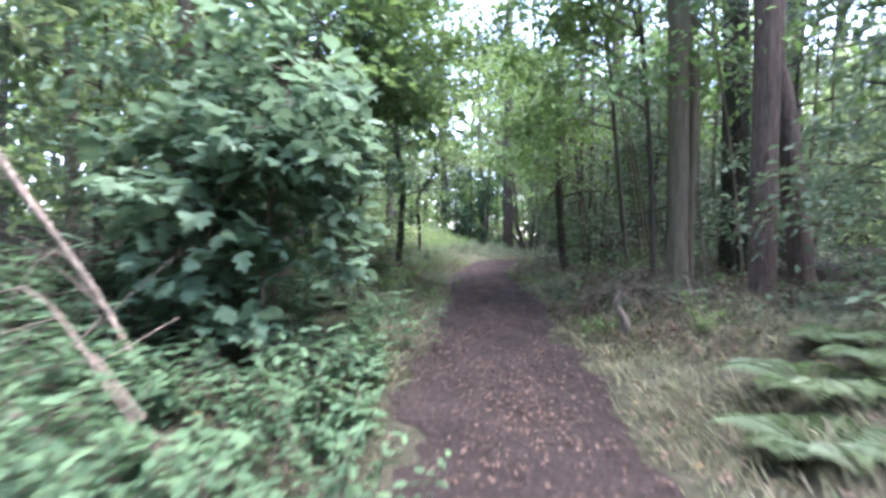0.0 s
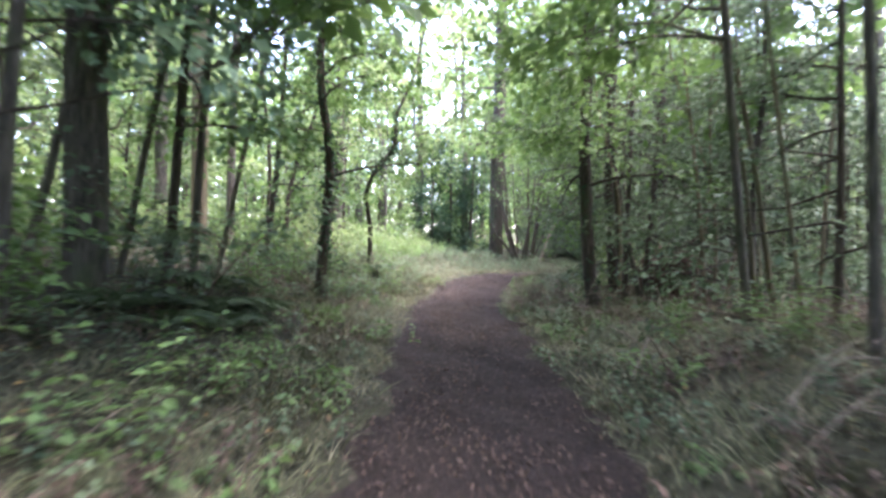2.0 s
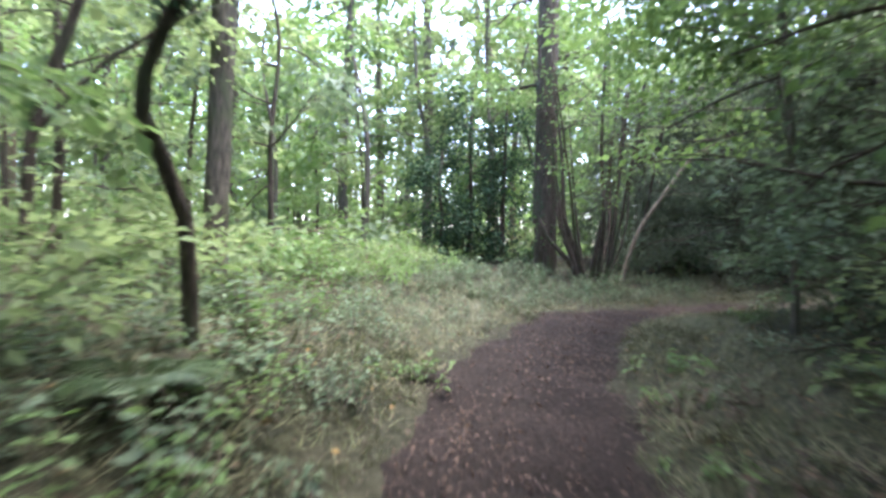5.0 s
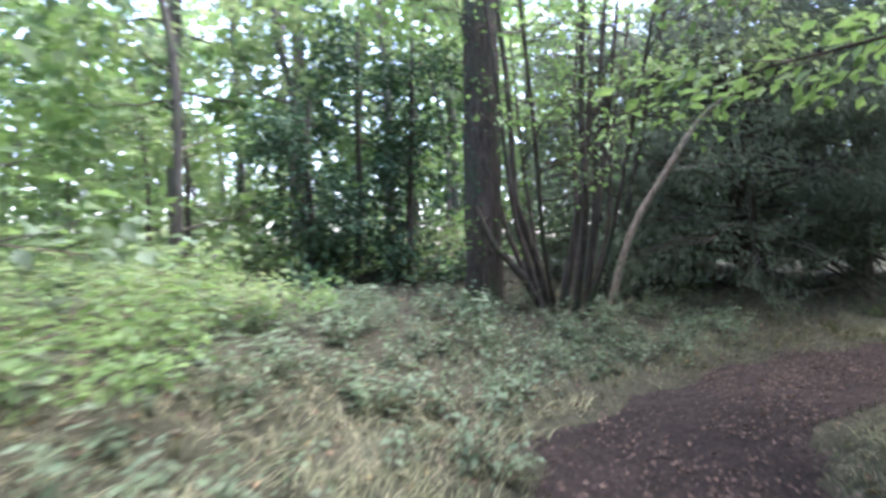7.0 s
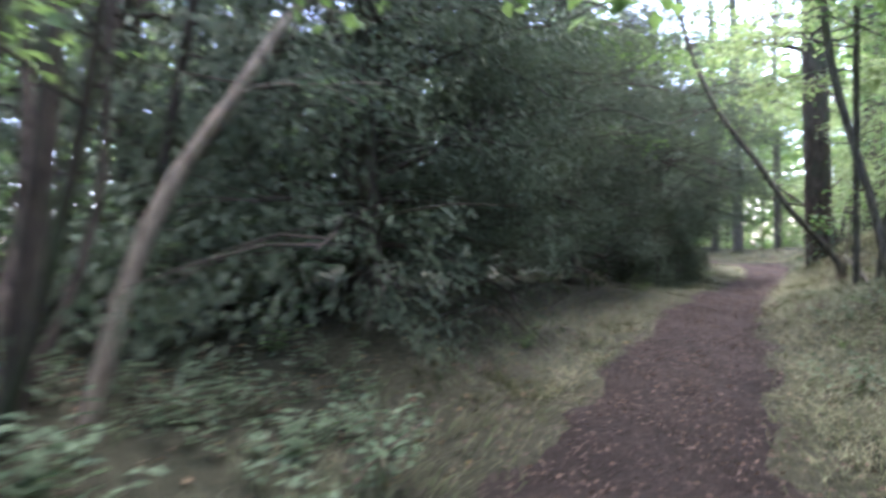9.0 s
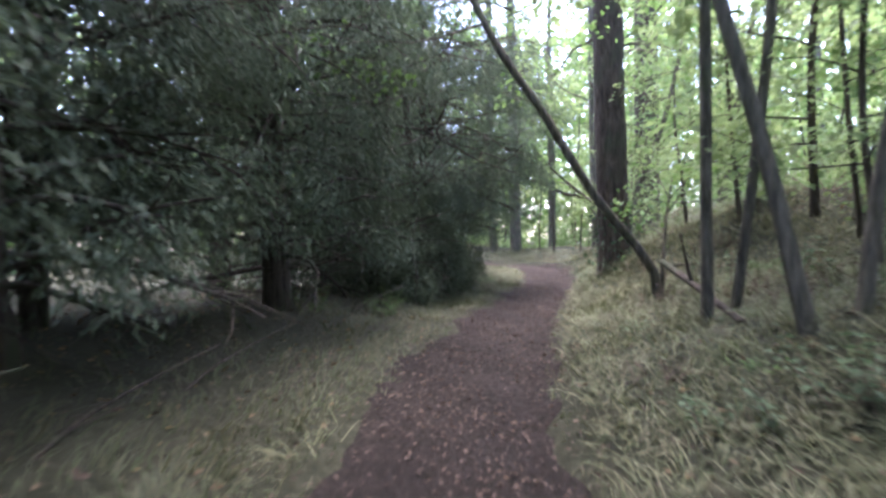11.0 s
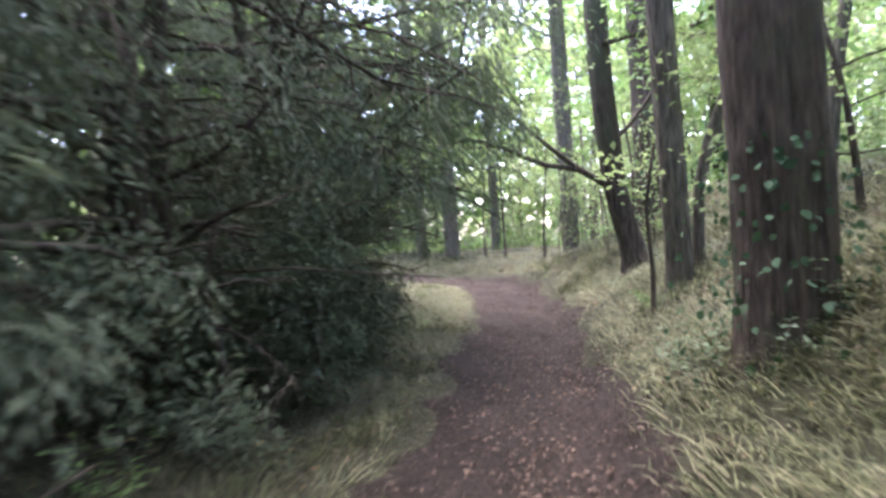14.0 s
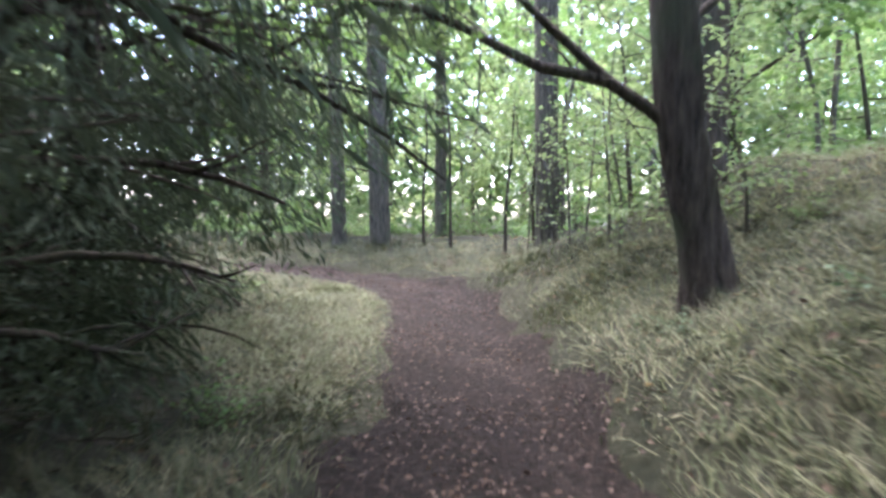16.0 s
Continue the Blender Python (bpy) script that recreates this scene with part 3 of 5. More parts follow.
tree_of("leaning_branch", at(5.25, 30.4), [(0, 0, 0), (0.5, 0.1, 1.1), (1.15, 0.15, 2.1), (1.9, 0.2, 3.1), (2.7, 0.1, 3.6)], (0.06, 0.035), "pale lichen-covered branch leaning towards a yew", "branch", "", R, M_DEAD, M_LEAF_DULL,
        [(0.6, (0.5, -0.6, 0.1), 0.9, 0.015), (0.85, (0.6, 0.5, -0.2), 0.9, 0.015)], 0.07, 5, 0.3, 8, 0.2)

# dense crowns added above the yews only to cut the sky light on them
for x, y in ((10.9, 33.8), (14.2, 34.8)):
    tree_of("tree", at(x, y), straight(14, 0.2, -0.8), (0.15, 0.08), "tall leafy tree added to shade the yews", "tree", G1, R, M_BARK_DARK, M_LEAF, up_limbs(18, 0.45, 0.97, 3.4, 0.04, R), 0.24, 24, 0.8, 10, 0.6, open_top=1.0)
# trees added inside the bend to darken the verge beneath them
for x, y in ((8.4, 25.4), (6.9, 21.6)):
    tree_of("tree", at(x, y), straight(12, -0.4, 0.3), (0.13, 0.07), "tall leafy tree added to shade the inside of the bend", "tree", G1, R, M_BARK_DARK, M_LEAF, up_limbs(18, 0.32, 0.97, 3.4, 0.04, R), 0.2, 26, 0.75, 10, 0.6, keep=clear_of_track)

# second stretch, along the bank
tree_of("tree", at(17.0, 27.85), [(0, 0, 0), (-0.05, 0.05, 0.35), (-0.35, 0.75, 1.35), (-0.42, 1.25, 2.25), (-0.5, 2.0, 3.5), (-0.4, 2.6, 5.2), (-0.2, 3.0, 7.5)], (0.05, 0.034), "grey-brown trunk leaning out over the track", "tree", G1, R, M_BARK, M_LEAF,
        [(0.06, (-0.1, -0.15, 1), 1.6, 0.035)] + up_limbs(9, 0.5, 0.97, 1.7, 0.02, R, (-0.1, 0.5)), 0.1, 16, 0.45, 10, 0.6, keep=clear_of_track)
for dx, dy, lean, r in ((0, 0, -0.1, 0.055), (0.25, -0.2, -1.0, 0.045)):
    tree_of("tree", at(14.9 + dx, 27.5 + dy), straight(9, 0.2, lean), (r * 0.85, 0.035), "slender grey tree on the bank", "tree", G1, R, M_BARK, M_LEAF_FRESH, up_limbs(10, 0.35, 0.97, 1.7, 0.02, R, (0, 0.6)), 0.11, 16, 0.45, 9, 0.5, keep=clear_of_track)
tree_of("tree", at(13.7, 26.95), [(0, 0, 0), (0.1, 0.3, 1.2), (0.15, 0.6, 2.5), (0.2, 0.8, 4), (0.4, 1.0, 8)], (0.05, 0.03), "leaning grey tree on the bank", "tree", G1, R, M_BARK, M_LEAF_FRESH,
        up_limbs(10, 0.35, 0.97, 1.8, 0.02, R, (0, 0.6)), 0.11, 16, 0.45, 10, 0.5, keep=clear_of_track)
tree_of("tree", at(13.75, 26.75), [(0, 0, 0), (0.1, -0.15, 0.8), (0.15, -0.4, 2.1), (0.15, -0.45, 2.5)], (0.045, 0.03), "thin grey sapling forking into two arms", "tree", G1, R, M_BARK, M_LEAF,
        [(0.97, (0.2, 0.75, 0.6), 2.2, 0.02), (0.97, (0.2, -0.8, 0.7), 2.4, 0.022), (0.8, (0.2, -0.9, 0.4), 1.6, 0.014)], 0.09, 14, 0.4, 8, 0.4)
tree_of("tree", at(19.85, 28.5), straight(15, 0.1, 0.05, 0.03), (0.245, 0.17), "massive ivy-grown trunk on the bank", "tree", G1, R, M_BARK_DARK, M_LEAF, up_limbs(14, 0.36, 0.95, 3.2, 0.06, R), 0.16, 13, 0.7, 16, 0.9,
        (0.0, 0.12, 0.16, 420))
tree_of("tree", at(22.5, 28.6), straight(13, 0.1, 0.05, 0.03), (0.125, 0.09), "straight brown trunk on the bank", "tree", G1, R, M_BARK, M_LEAF_FRESH, up_limbs(13, 0.34, 0.96, 2.6, 0.04, R), 0.15, 13, 0.6, 12, 0.7)
tree_of("tree", at(22.85, 28.35), [(0, 0, 0), (0.02, -0.05, 0.9), (0.1, -0.35, 1.8), (0.2, -0.8, 3.0), (0.4, -1.5, 6)], (0.06, 0.03), "slender stem leaning away from a brown trunk", "tree", G1, R, M_BARK, M_LEAF_FRESH,
        up_limbs(8, 0.35, 0.97, 1.6, 0.02, R), 0.11, 14, 0.45, 9, 0.5)
tree_of("tree", at(25.5, 28.6), [(0, 0, 0), (-0.03, 0.2, 0.5), (-0.08, 0.36, 1.2), (-0.12, 0.45, 2.4), (-0.1, 0.5, 4), (0.1, 0.4, 7), (0.2, 0.3, 13)], (0.17, 0.11), "dark old tree reaching long limbs across the track", "tree", G1, R, M_BARK_DARK, M_LEAF,
        [(0.2, (0.1, -0.8, 0.6), 2.6, 0.04)] + up_limbs(12, 0.3, 0.95, 3.0, 0.05, R), 0.13, 16, 0.6, 14, 1.6,
        arms=(([(-0.1, 0.4, 1.25), (-0.2, 0.9, 1.6), (-0.3, 1.4, 1.7), (-0.4, 2.1, 2.05), (-0.4, 2.7, 2.2), (-0.3, 3.3, 1.95), (-0.2, 3.9, 1.8)], 0.055), ([(-0.2, 0.9, 1.6), (-0.3, 1.4, 2.05), (-0.4, 1.85, 2.5), (-0.4, 2.3, 3.1)], 0.045)))
tree_of("tree", at(30.7, 29.65), straight(14, 0.1), (0.19, 0.12), "straight trunk above the bank", "tree", G1, R, M_BARK, M_LEAF_FRESH, up_limbs(12, 0.35, 0.95, 2.8, 0.04, R), 0.16, 22, 0.65, 12, 0.6)
tree_of("tree", at(28.6, 27.95), straight(15, 0.1), (0.36, 0.22), "thick dark trunk higher on the bank", "tree", G1, R, M_BARK_DARK, M_LEAF, up_limbs(12, 0.3, 0.95, 2.8, 0.04, R), 0.16, 22, 0.65, 12, 0.6)
tree_of("tree", at(24.8, 26.3), [(0, 0, 0), (0.05, -0.2, 1.2), (0.1, -0.5, 2.8), (0.2, -1.1, 6)], (0.09, 0.04), "slanting grey tree on the bank", "tree", G1, R, M_BARK, M_LEAF, up_limbs(10, 0.35, 0.97, 1.8, 0.02, R), 0.12, 20, 0.5, 9, 0.5)
for x, y, r in ((34.2, 33.4, 0.24), (34.2, 34.4, 0.17)):
    tree_of("tree", at(x, y), straight(15, 0.0, 0.1, 0.03), (r, r * 0.6), "tall straight trunk beyond the bend", "tree", G1, R, M_BARK, M_LEAF_FRESH, up_limbs(12, 0.38, 0.95, 3.0, 0.05, R), 0.18, 22, 0.7, 12, 0.6)
for x, y, h, f in ((21.87, 29.0, 1.7, 0), (33.2, 31.6, 4, 1), (31.4, 29.8, 3.6, 1), (32.2, 30.4, 3.2, 1), (33.9, 32.3, 3.5, 1)):
    tree_of("sapling", at(x, y), straight(h, R.uniform(-0.3, 0.3), R.uniform(-0.3, 0.3)), (0.035 if f else 0.022, 0.012), "thin upright sapling on the grassy bank", "sapling", "saplings on the bank", R, M_BARK_DARK, M_LEAF_FRESH,
            [(0.35, (0.1, -0.5, 0.9), h * 0.5, 0.014), (0.5, (0, 0.5, 0.8), h * 0.4, 0.012)] * f + [(0.8, (0.3, 0.3, 0.6), 0.5, 0.008)], 0.09, 9, 0.35, 7, 0.3)

# ---- yews on the shaded side ----
def clear_of_yew(q):
    d = track(q[:, :2])[0]
    edge = 1.6 + 0.35 * np.sin(q[:, 0] * 1.9 + q[:, 2]) + 0.3 * np.sin(q[:, 0] * 4.3 + q[:, 2] * 2.3)
    low = land(q[:, :2]) + 0.45 + 0.8 * smooth(12, 14, q[:, 0]) * (1 - smooth(17, 19, q[:, 0])) * (1 - smooth(4.5, 6, -d)) - 0.55 * smooth(18, 20.5, q[:, 0]) + 1.3 * smooth(23.4, 24.6, q[:, 0]) * (1 - smooth(2.2, 2.8, -d)) + 0.3 * np.sin(q[:, 0] * 2.7 + 1) + 0.15 * np.sin(q[:, 1] * 3.1)
    return (q[:, 2] > low) & (d < -edge) | (q[:, 2] > 4.33) | ((q[:, 0] > 21.4) & (q[:, 2] > 2.68 + 0.3 * np.sin(q[:, 0] * 3)) & (d < 0.2 + 0.2 * np.sin(q[:, 2] * 4)))


def yew(x, y, height, reach, boughs, seed, label, over=0.0, clear=clear_of_yew, n=58):
    rng = np.random.RandomState(seed)
    root = thing("yew", at(x, y), label, "yew", "yews beside the track")
    base = np.array(root.location)
    for k in range(2):
        w = Shape()
        a = rng.uniform(0, 360)
        lean = np.array(way_of(a, 0)) * 0.5 * k
        line = curve_points([(lean[0] * 0.2, lean[1] * 0.2, -0.25), (lean[0] * 0.5, lean[1] * 0.5, 1.2), (lean[0], lean[1], height * 0.5), (lean[0] * 1.5, lean[1] * 1.5, height)])
        tube(w, line, np.linspace(0.2 - 0.06 * k, 0.04, len(line)), 12, rng, 0.1, 0.6)
        part("trunk", w.mesh("trunk", M_BARK_DARK), root)
    needles = Shape()
    spots, ways = [], []
    for k in range(boughs):
        u = ((k + rng.uniform(0, 1)) / boughs) ** 1.25
        h = 0.6 + u * (height - 1.0)
        a = k * 137.5 + rng.uniform(-25, 25)
        length = reach * (1 - 0.45 * u) * rng.uniform(0.75, 1.15) * (1 + over * smooth(0.2, 0.35, u))
        for _ in range(5):
            w = Shape()
            s, d = bough(w, (0, 0, h), way_of(a, 0.35 - 0.2 * (1 - u)), length, 0.045, rng, 7, 0.07, 0.3, 5)
            tip = np.array(s) + base
            if (clear(tip) | (tip[:, 2] < 2) & (np.abs(track(tip[:, :2])[0]) > 1.5)).mean() > 0.75:
                break
            length *= 0.78
        part("limb", w.mesh("limb", M_BARK_DARK), root)
        spots += s
        ways += d
    for k in range(14 if over else 0):
        w = Shape()
        s, d = bough(w, (0, 0, rng.uniform(2.8, 6.0)), way_of(rng.uniform(-140, -60), 0.3), rng.uniform(2.7, 3.3), 0.035, rng, 8, 0.08, 0.25, 5)
        part("limb", w.mesh("limb", M_BARK_DARK), root)
        spots += s
        ways += d
    spots, ways = np.array(spots), np.array(ways)
    out = np.hypot(spots[:, 0], spots[:, 1]) > reach * 0.25
    p = np.repeat(spots[out], n, 0)
    d = unit(np.repeat(ways[out], n, 0) * np.array([1, 1, 0.3]))
    m = len(p)
    side = unit(np.cross(d, [0, 0, 1.0]))
    s1, s2 = rng.uniform(-0.55, 0.6, m), rng.normal(0, 0.28, m)
    hang = np.abs(rng.normal(0, 0.24, m))
    p = p + d * s1[:, None] + side * s2[:, None] - np.array([0, 0, 1.0]) * (hang + 0.35 * s1 ** 2)[:, None]
    way = d * 0.7 + side * np.sign(s2)[:, None] * 0.35 + np.array([0, 0, -0.85]) + rng.normal(0, 0.28, (m, 3))
    deep = np.abs(track((p + base)[:, :2])[0]) > 3.3
    keep = clear(p + base) & (~deep | (rng.uniform(0, 1, m) < 0.55))
    p, way, d, deep, m = p[keep], way[keep], d[keep], deep[keep], int(keep.sum())
    frond = ~deep & (rng.uniform(0, 1, m) < 0.14)
    size = np.where(frond, rng.uniform(0.11, 0.2, m), rng.uniform(0.055, 0.11, m) * np.where(deep, 1.7, 1.0))
    needles.add(*leaf_field(p, way, d * 0.6 + np.array([0, 0, 0.6]) + rng.normal(0, 0.4, (m, 3)), size, size * np.where(frond, 0.15, np.where(deep, 0.36, 0.21)), LEAF_PLAIN, 0.6))
    part("foliage", needles.mesh("foliage", M_YEW, True), root, "drooping dark green yew needles")
    return root


YEW = "spreading dark yew with drooping boughs beside the track"
yew(9.1, 32.1, 6.5, 3.2, 58, 21, YEW, n=76)
yew(12.6, 33.0, 7.0, 3.6, 64, 22, YEW, n=70)
yew(16.6, 33.1, 7.5, 3.6, 64, 23, YEW, n=68)
yew(20.2, 33.2, 8.0, 3.6, 62, 24, YEW)
yew(23.1, 33.3, 8.0, 3.2, 62, 25, "spreading dark yew hanging over the bend of the track", 0.45, n=64)
yew(26.2, 34.5, 6.5, 2.9, 50, 31, "dark yew with boughs sweeping to the grass", n=58)
# second row, added to block the light behind the front yews
yew(14.6, 36.5, 8.5, 3.8, 32, 26, "dark yew added deeper in the wood", n=27)
yew(20.0, 37.2, 8.5, 3.8, 32, 27, "dark yew added deeper in the wood", n=27)
yew(10.2, 36.6, 7.0, 3.4, 30, 28, "dark yew added deeper in the wood", n=27)
yew(17.4, 39.6, 8.0, 3.6, 26, 29, "dark yew added deeper in the wood", n=27)
yew(24.6, 37.2, 7.5, 3.2, 26, 30, "dark yew added deeper in the wood", n=27)
yew(7.2, 34.3, 6.0, 2.3, 34, 32, "dark yew behind the coppice clump", n=60)
yew(7.6, 23.6, 6.5, 2.9, 40, 20, "dark yew on the inside of the bend", 0.0, clear_of_track)
yew(9.0, 21.0, 7.0, 3.0, 30, 19, "dark yew on the inside of the bend", 0.0, clear_of_track)

for x, y, h in ((24.2, 33.6, 2.4), (22.6, 32.6, 2.0), (21.4, 32.2, 1.9), (19.8, 32.3, 1.7)):
    tree_of("yew_shrub", at(x, y), straight(h, 0.1, -0.1), (0.04, 0.015), "low dark yew shrub under the larger yews", "yew shrub", "yew shrubs", R, M_BARK_DARK, M_YEW,
            [(u, way_of(R.uniform(0, 360), R.uniform(-0.1, 0.4)), R.uniform(0.6, 1.2), 0.012) for u in np.linspace(0.12, 0.97, 13)], 0.085, 70, 0.42, 7, 0.3, flat=0.4, twigs=5, droop=0.05, keep=clear_of_yew, aspect=0.24)

# ---- the wood behind: a few kinds, planted many times ----
taken = [tuple(o.location[:2]) for o in scene.objects if o.parent is None and o.type == "EMPTY"]


def room(x, y, gap, near):
    """True where nothing stands within gap and the track is at least near away."""
    if abs(track([(x, y)])[0][0]) < near:
        return False
    return all((x - a) ** 2 + (y - b) ** 2 > gap * gap for a, b in taken)


def plant(kinds, number, box, gap, near, rng, scale=(0.85, 1.2), test=None):
    done = 0
    for _ in range(number * 30):
        if done >= number:
            break
        x, y = rng.uniform(box[0], box[1]), rng.uniform(box[2], box[3])
        if not room(x, y, gap, near) or (test and not test(x, y)):
            continue
        taken.append((x, y))
        k = kinds[rng.randint(len(kinds))]
        m = pose(x, y, ground_z(x, y), 0, 0, rng.uniform(0, 360))
        s = rng.uniform(*scale)
        if not k.get("planted"):
            k["ob"].matrix_basis = m @ Matrix.Scale(s, 4)
            k["planted"] = True
        else:
            c = copy_thing(k["ob"], m)
            c.scale = (s, s, s)
        done += 1


def kind_of(ob):
    return {"ob": ob}


def tall_kind(seed, bark_mat, leaf_mat, h, r, label):
    rng = np.random.RandomState(seed)
    line = [(0, 0, 0), (rng.normal(0, 0.1), rng.normal(0, 0.1), h * 0.3), (rng.normal(0, 0.25), rng.normal(0, 0.25), h * 0.65), (rng.normal(0, 0.4), rng.normal(0, 0.4), h)]
    return kind_of(tree_of("tree", (0, 0, 0), line, (r, r * 0.45), label, "tree", "trees of the wood", rng, bark_mat, leaf_mat, up_limbs(11, 0.24, 0.97, 3.4, 0.05, rng, (-0.05, 0.6)), 0.39, 14, 0.85, 9, 0.5, twigs=4, open_top=1.0))


def slim_kind(seed, bark_mat, leaf_mat, h, r, label):
    rng = np.random.RandomState(seed)
    line = [(0, 0, 0), (rng.normal(0, 0.1), rng.normal(0, 0.1), h * 0.35), (rng.normal(0, 0.3), rng.normal(0, 0.3), h * 0.7), (rng.normal(0, 0.5), rng.normal(0, 0.5), h)]
    return kind_of(tree_of("young_tree", (0, 0, 0), line, (r, r * 0.3), label, "young tree", "young trees of the wood", rng, bark_mat, leaf_mat, up_limbs(9, 0.16, 0.98, 2.2, 0.022, rng, (-0.1, 0.45)), 0.21, 12, 0.65, 7, 0.4, twigs=5, open_top=1.0))


def bush_kind(seed, leaf_mat, h, label, leaf=0.15):
    rng = np.random.RandomState(seed)
    root = thing("bush", (0, 0, 0), label, "bush", "bushes of the wood")
    spots, ways = [], []
    for k in range(4):
        w = Shape()
        s, d = bough(w, (rng.normal(0, 0.1), rng.normal(0, 0.1), -0.1), way_of(k * 90 + rng.uniform(-15, 15), rng.uniform(0.9, 2.2)), h * rng.uniform(0.7, 1.15), 0.02, rng, 9, 0.1, 0.25, 4)
        part("stem", w.mesh("stem", M_TWIG), root)
        spots += s
        ways += d
    crown = Shape()
    sprays(np.array(spots), np.array(ways) * np.array([1, 1, 0.4]), 9, 0.5, leaf, rng, 0.2, shape=crown)
    part("leaves", crown.mesh("leaves", leaf_mat, True), root)
    return kind_of(root)


TALL = [tall_kind(31, M_BARK, M_LEAF_FRESH, 15, 0.2, "tall grey-barked woodland tree with light green leaves"), tall_kind(32, M_BARK_DARK, M_LEAF, 14, 0.17, "tall dark-stemmed woodland tree in full leaf"),
        tall_kind(33, M_BARK, M_LEAF, 16, 0.22, "tall woodland tree with high leafy limbs"), tall_kind(34, M_BARK_SMOOTH, M_LEAF_FRESH, 15, 0.15, "tall smooth-barked tree with bright leaves")]
YOUNG = [slim_kind(41, M_BARK_DARK, M_LEAF_FRESH, 7, 0.06, "slender young tree with layered bright leaves"), slim_kind(42, M_BARK, M_LEAF, 8, 0.07, "slender young tree with layered green leaves"),
         slim_kind(43, M_BARK_DARK, M_LEAF_DULL, 6, 0.05, "thin shaded young tree with dull leaves")]
BUSH = [bush_kind(51, M_LEAF_FRESH, 1.6, "bright green leafy bush of the undergrowth"), bush_kind(52, M_LEAF, 1.9, "green leafy bush of the undergrowth"), bush_kind(53, M_LEAF_DULL, 2.1, "dull green shaded bush of the undergrowth")]
P = np.random.RandomState(77)


def shaded_side(x, y):
    return 6 < x < 27 and 29.5 < y < 40


def bend_gap(x, y):
    """An open line of sight between the stout trunk and the coppice."""
    return y > 30 and abs(x - 4.0 - 0.29 * (y - 31)) < 1.0


def open_left(x, y):
    return not shaded_side(x, y) and not bend_gap(x, y)


def light_gap(x, y):
    return not shaded_side(x, y) and not bend_gap(x, y) and not (-6 < x < 5.5 and 20 < y < 37)


# unseen trees behind the start, added to hold back light from there
plant(TALL, 5, (-10, 14, -17, -6), 2.4, 3.5, P, (0.85, 1.1))
plant(TALL, 3, (7.5, 14, 6, 24.5), 2.4, 3.6, P, (0.85, 1.1))
plant([BUSH[2]], 8, (6.4, 10, 32.6, 37), 1.0, 3.0, P, (0.7, 1.1))
plant([TALL[0], TALL[2], TALL[3]], 2, (-2.5, 4.5, 36.5, 43), 1.7, 3.6, P, (0.9, 1.1), open_left)
plant(TALL, 26, (-14, 28, -4, 52), 2.6, 3.6, P, (0.85, 1.15), light_gap)
plant(TALL, 27, (-26, 56, 12, 66), 2.8, 4.5, P, (0.9, 1.25), light_gap)
plant([YOUNG[2], YOUNG[1]], 6, (6.2, 13, 2, 25), 1.4, 3.3, P, (0.7, 1.1))
plant([BUSH[2]], 7, (5.4, 12, 3, 25), 1.1, 3.6, P, (0.7, 1.15))
plant(YOUNG, 16, (-11, -2, 6, 34), 1.6, 4.9, P, (0.8, 1.15))
plant([YOUNG[0], YOUNG[1]], 24, (-18, 10, 28, 54), 1.7, 3.6, P, (0.8, 1.3), open_left)
plant([YOUNG[0], YOUNG[1]], 27, (14, 46, 8, 27), 1.7, 4.2, P, (0.8, 1.2))
plant([YOUNG[0], YOUNG[1]], 14, (30, 54, 28, 52), 1.7, 3.2, P, (0.8, 1.3))
plant([BUSH[0], BUSH[1]], 44, (-14, 6, 18, 46), 1.0, 3.2, P, (0.6, 1.05), lambda x, y: open_left(x, y) and not (-1.5 < x < 7 and 25 < y < 33))
plant([BUSH[1], BUSH[2]], 12, (-7, -1.5, 7, 16), 1.0, 3.2, P, (0.5, 0.8))
plant([BUSH[0], BUSH[1]], 34, (16, 48, 12, 26), 1.2, 4.6, P, (0.5, 1.0))
plant([BUSH[0], BUSH[1]], 28, (32, 54, 28, 50), 1.2, 2.6, P, (0.6, 1.1))


def open_sky(a, h, rng):
    """Few tall trees stand beyond the bend, where the wood lets the sky in."""
    return (np.abs(a - 1.83) > 0.15) | (h < 7.5) | (rng.uniform(0, 1, len(a)) < 0.15)


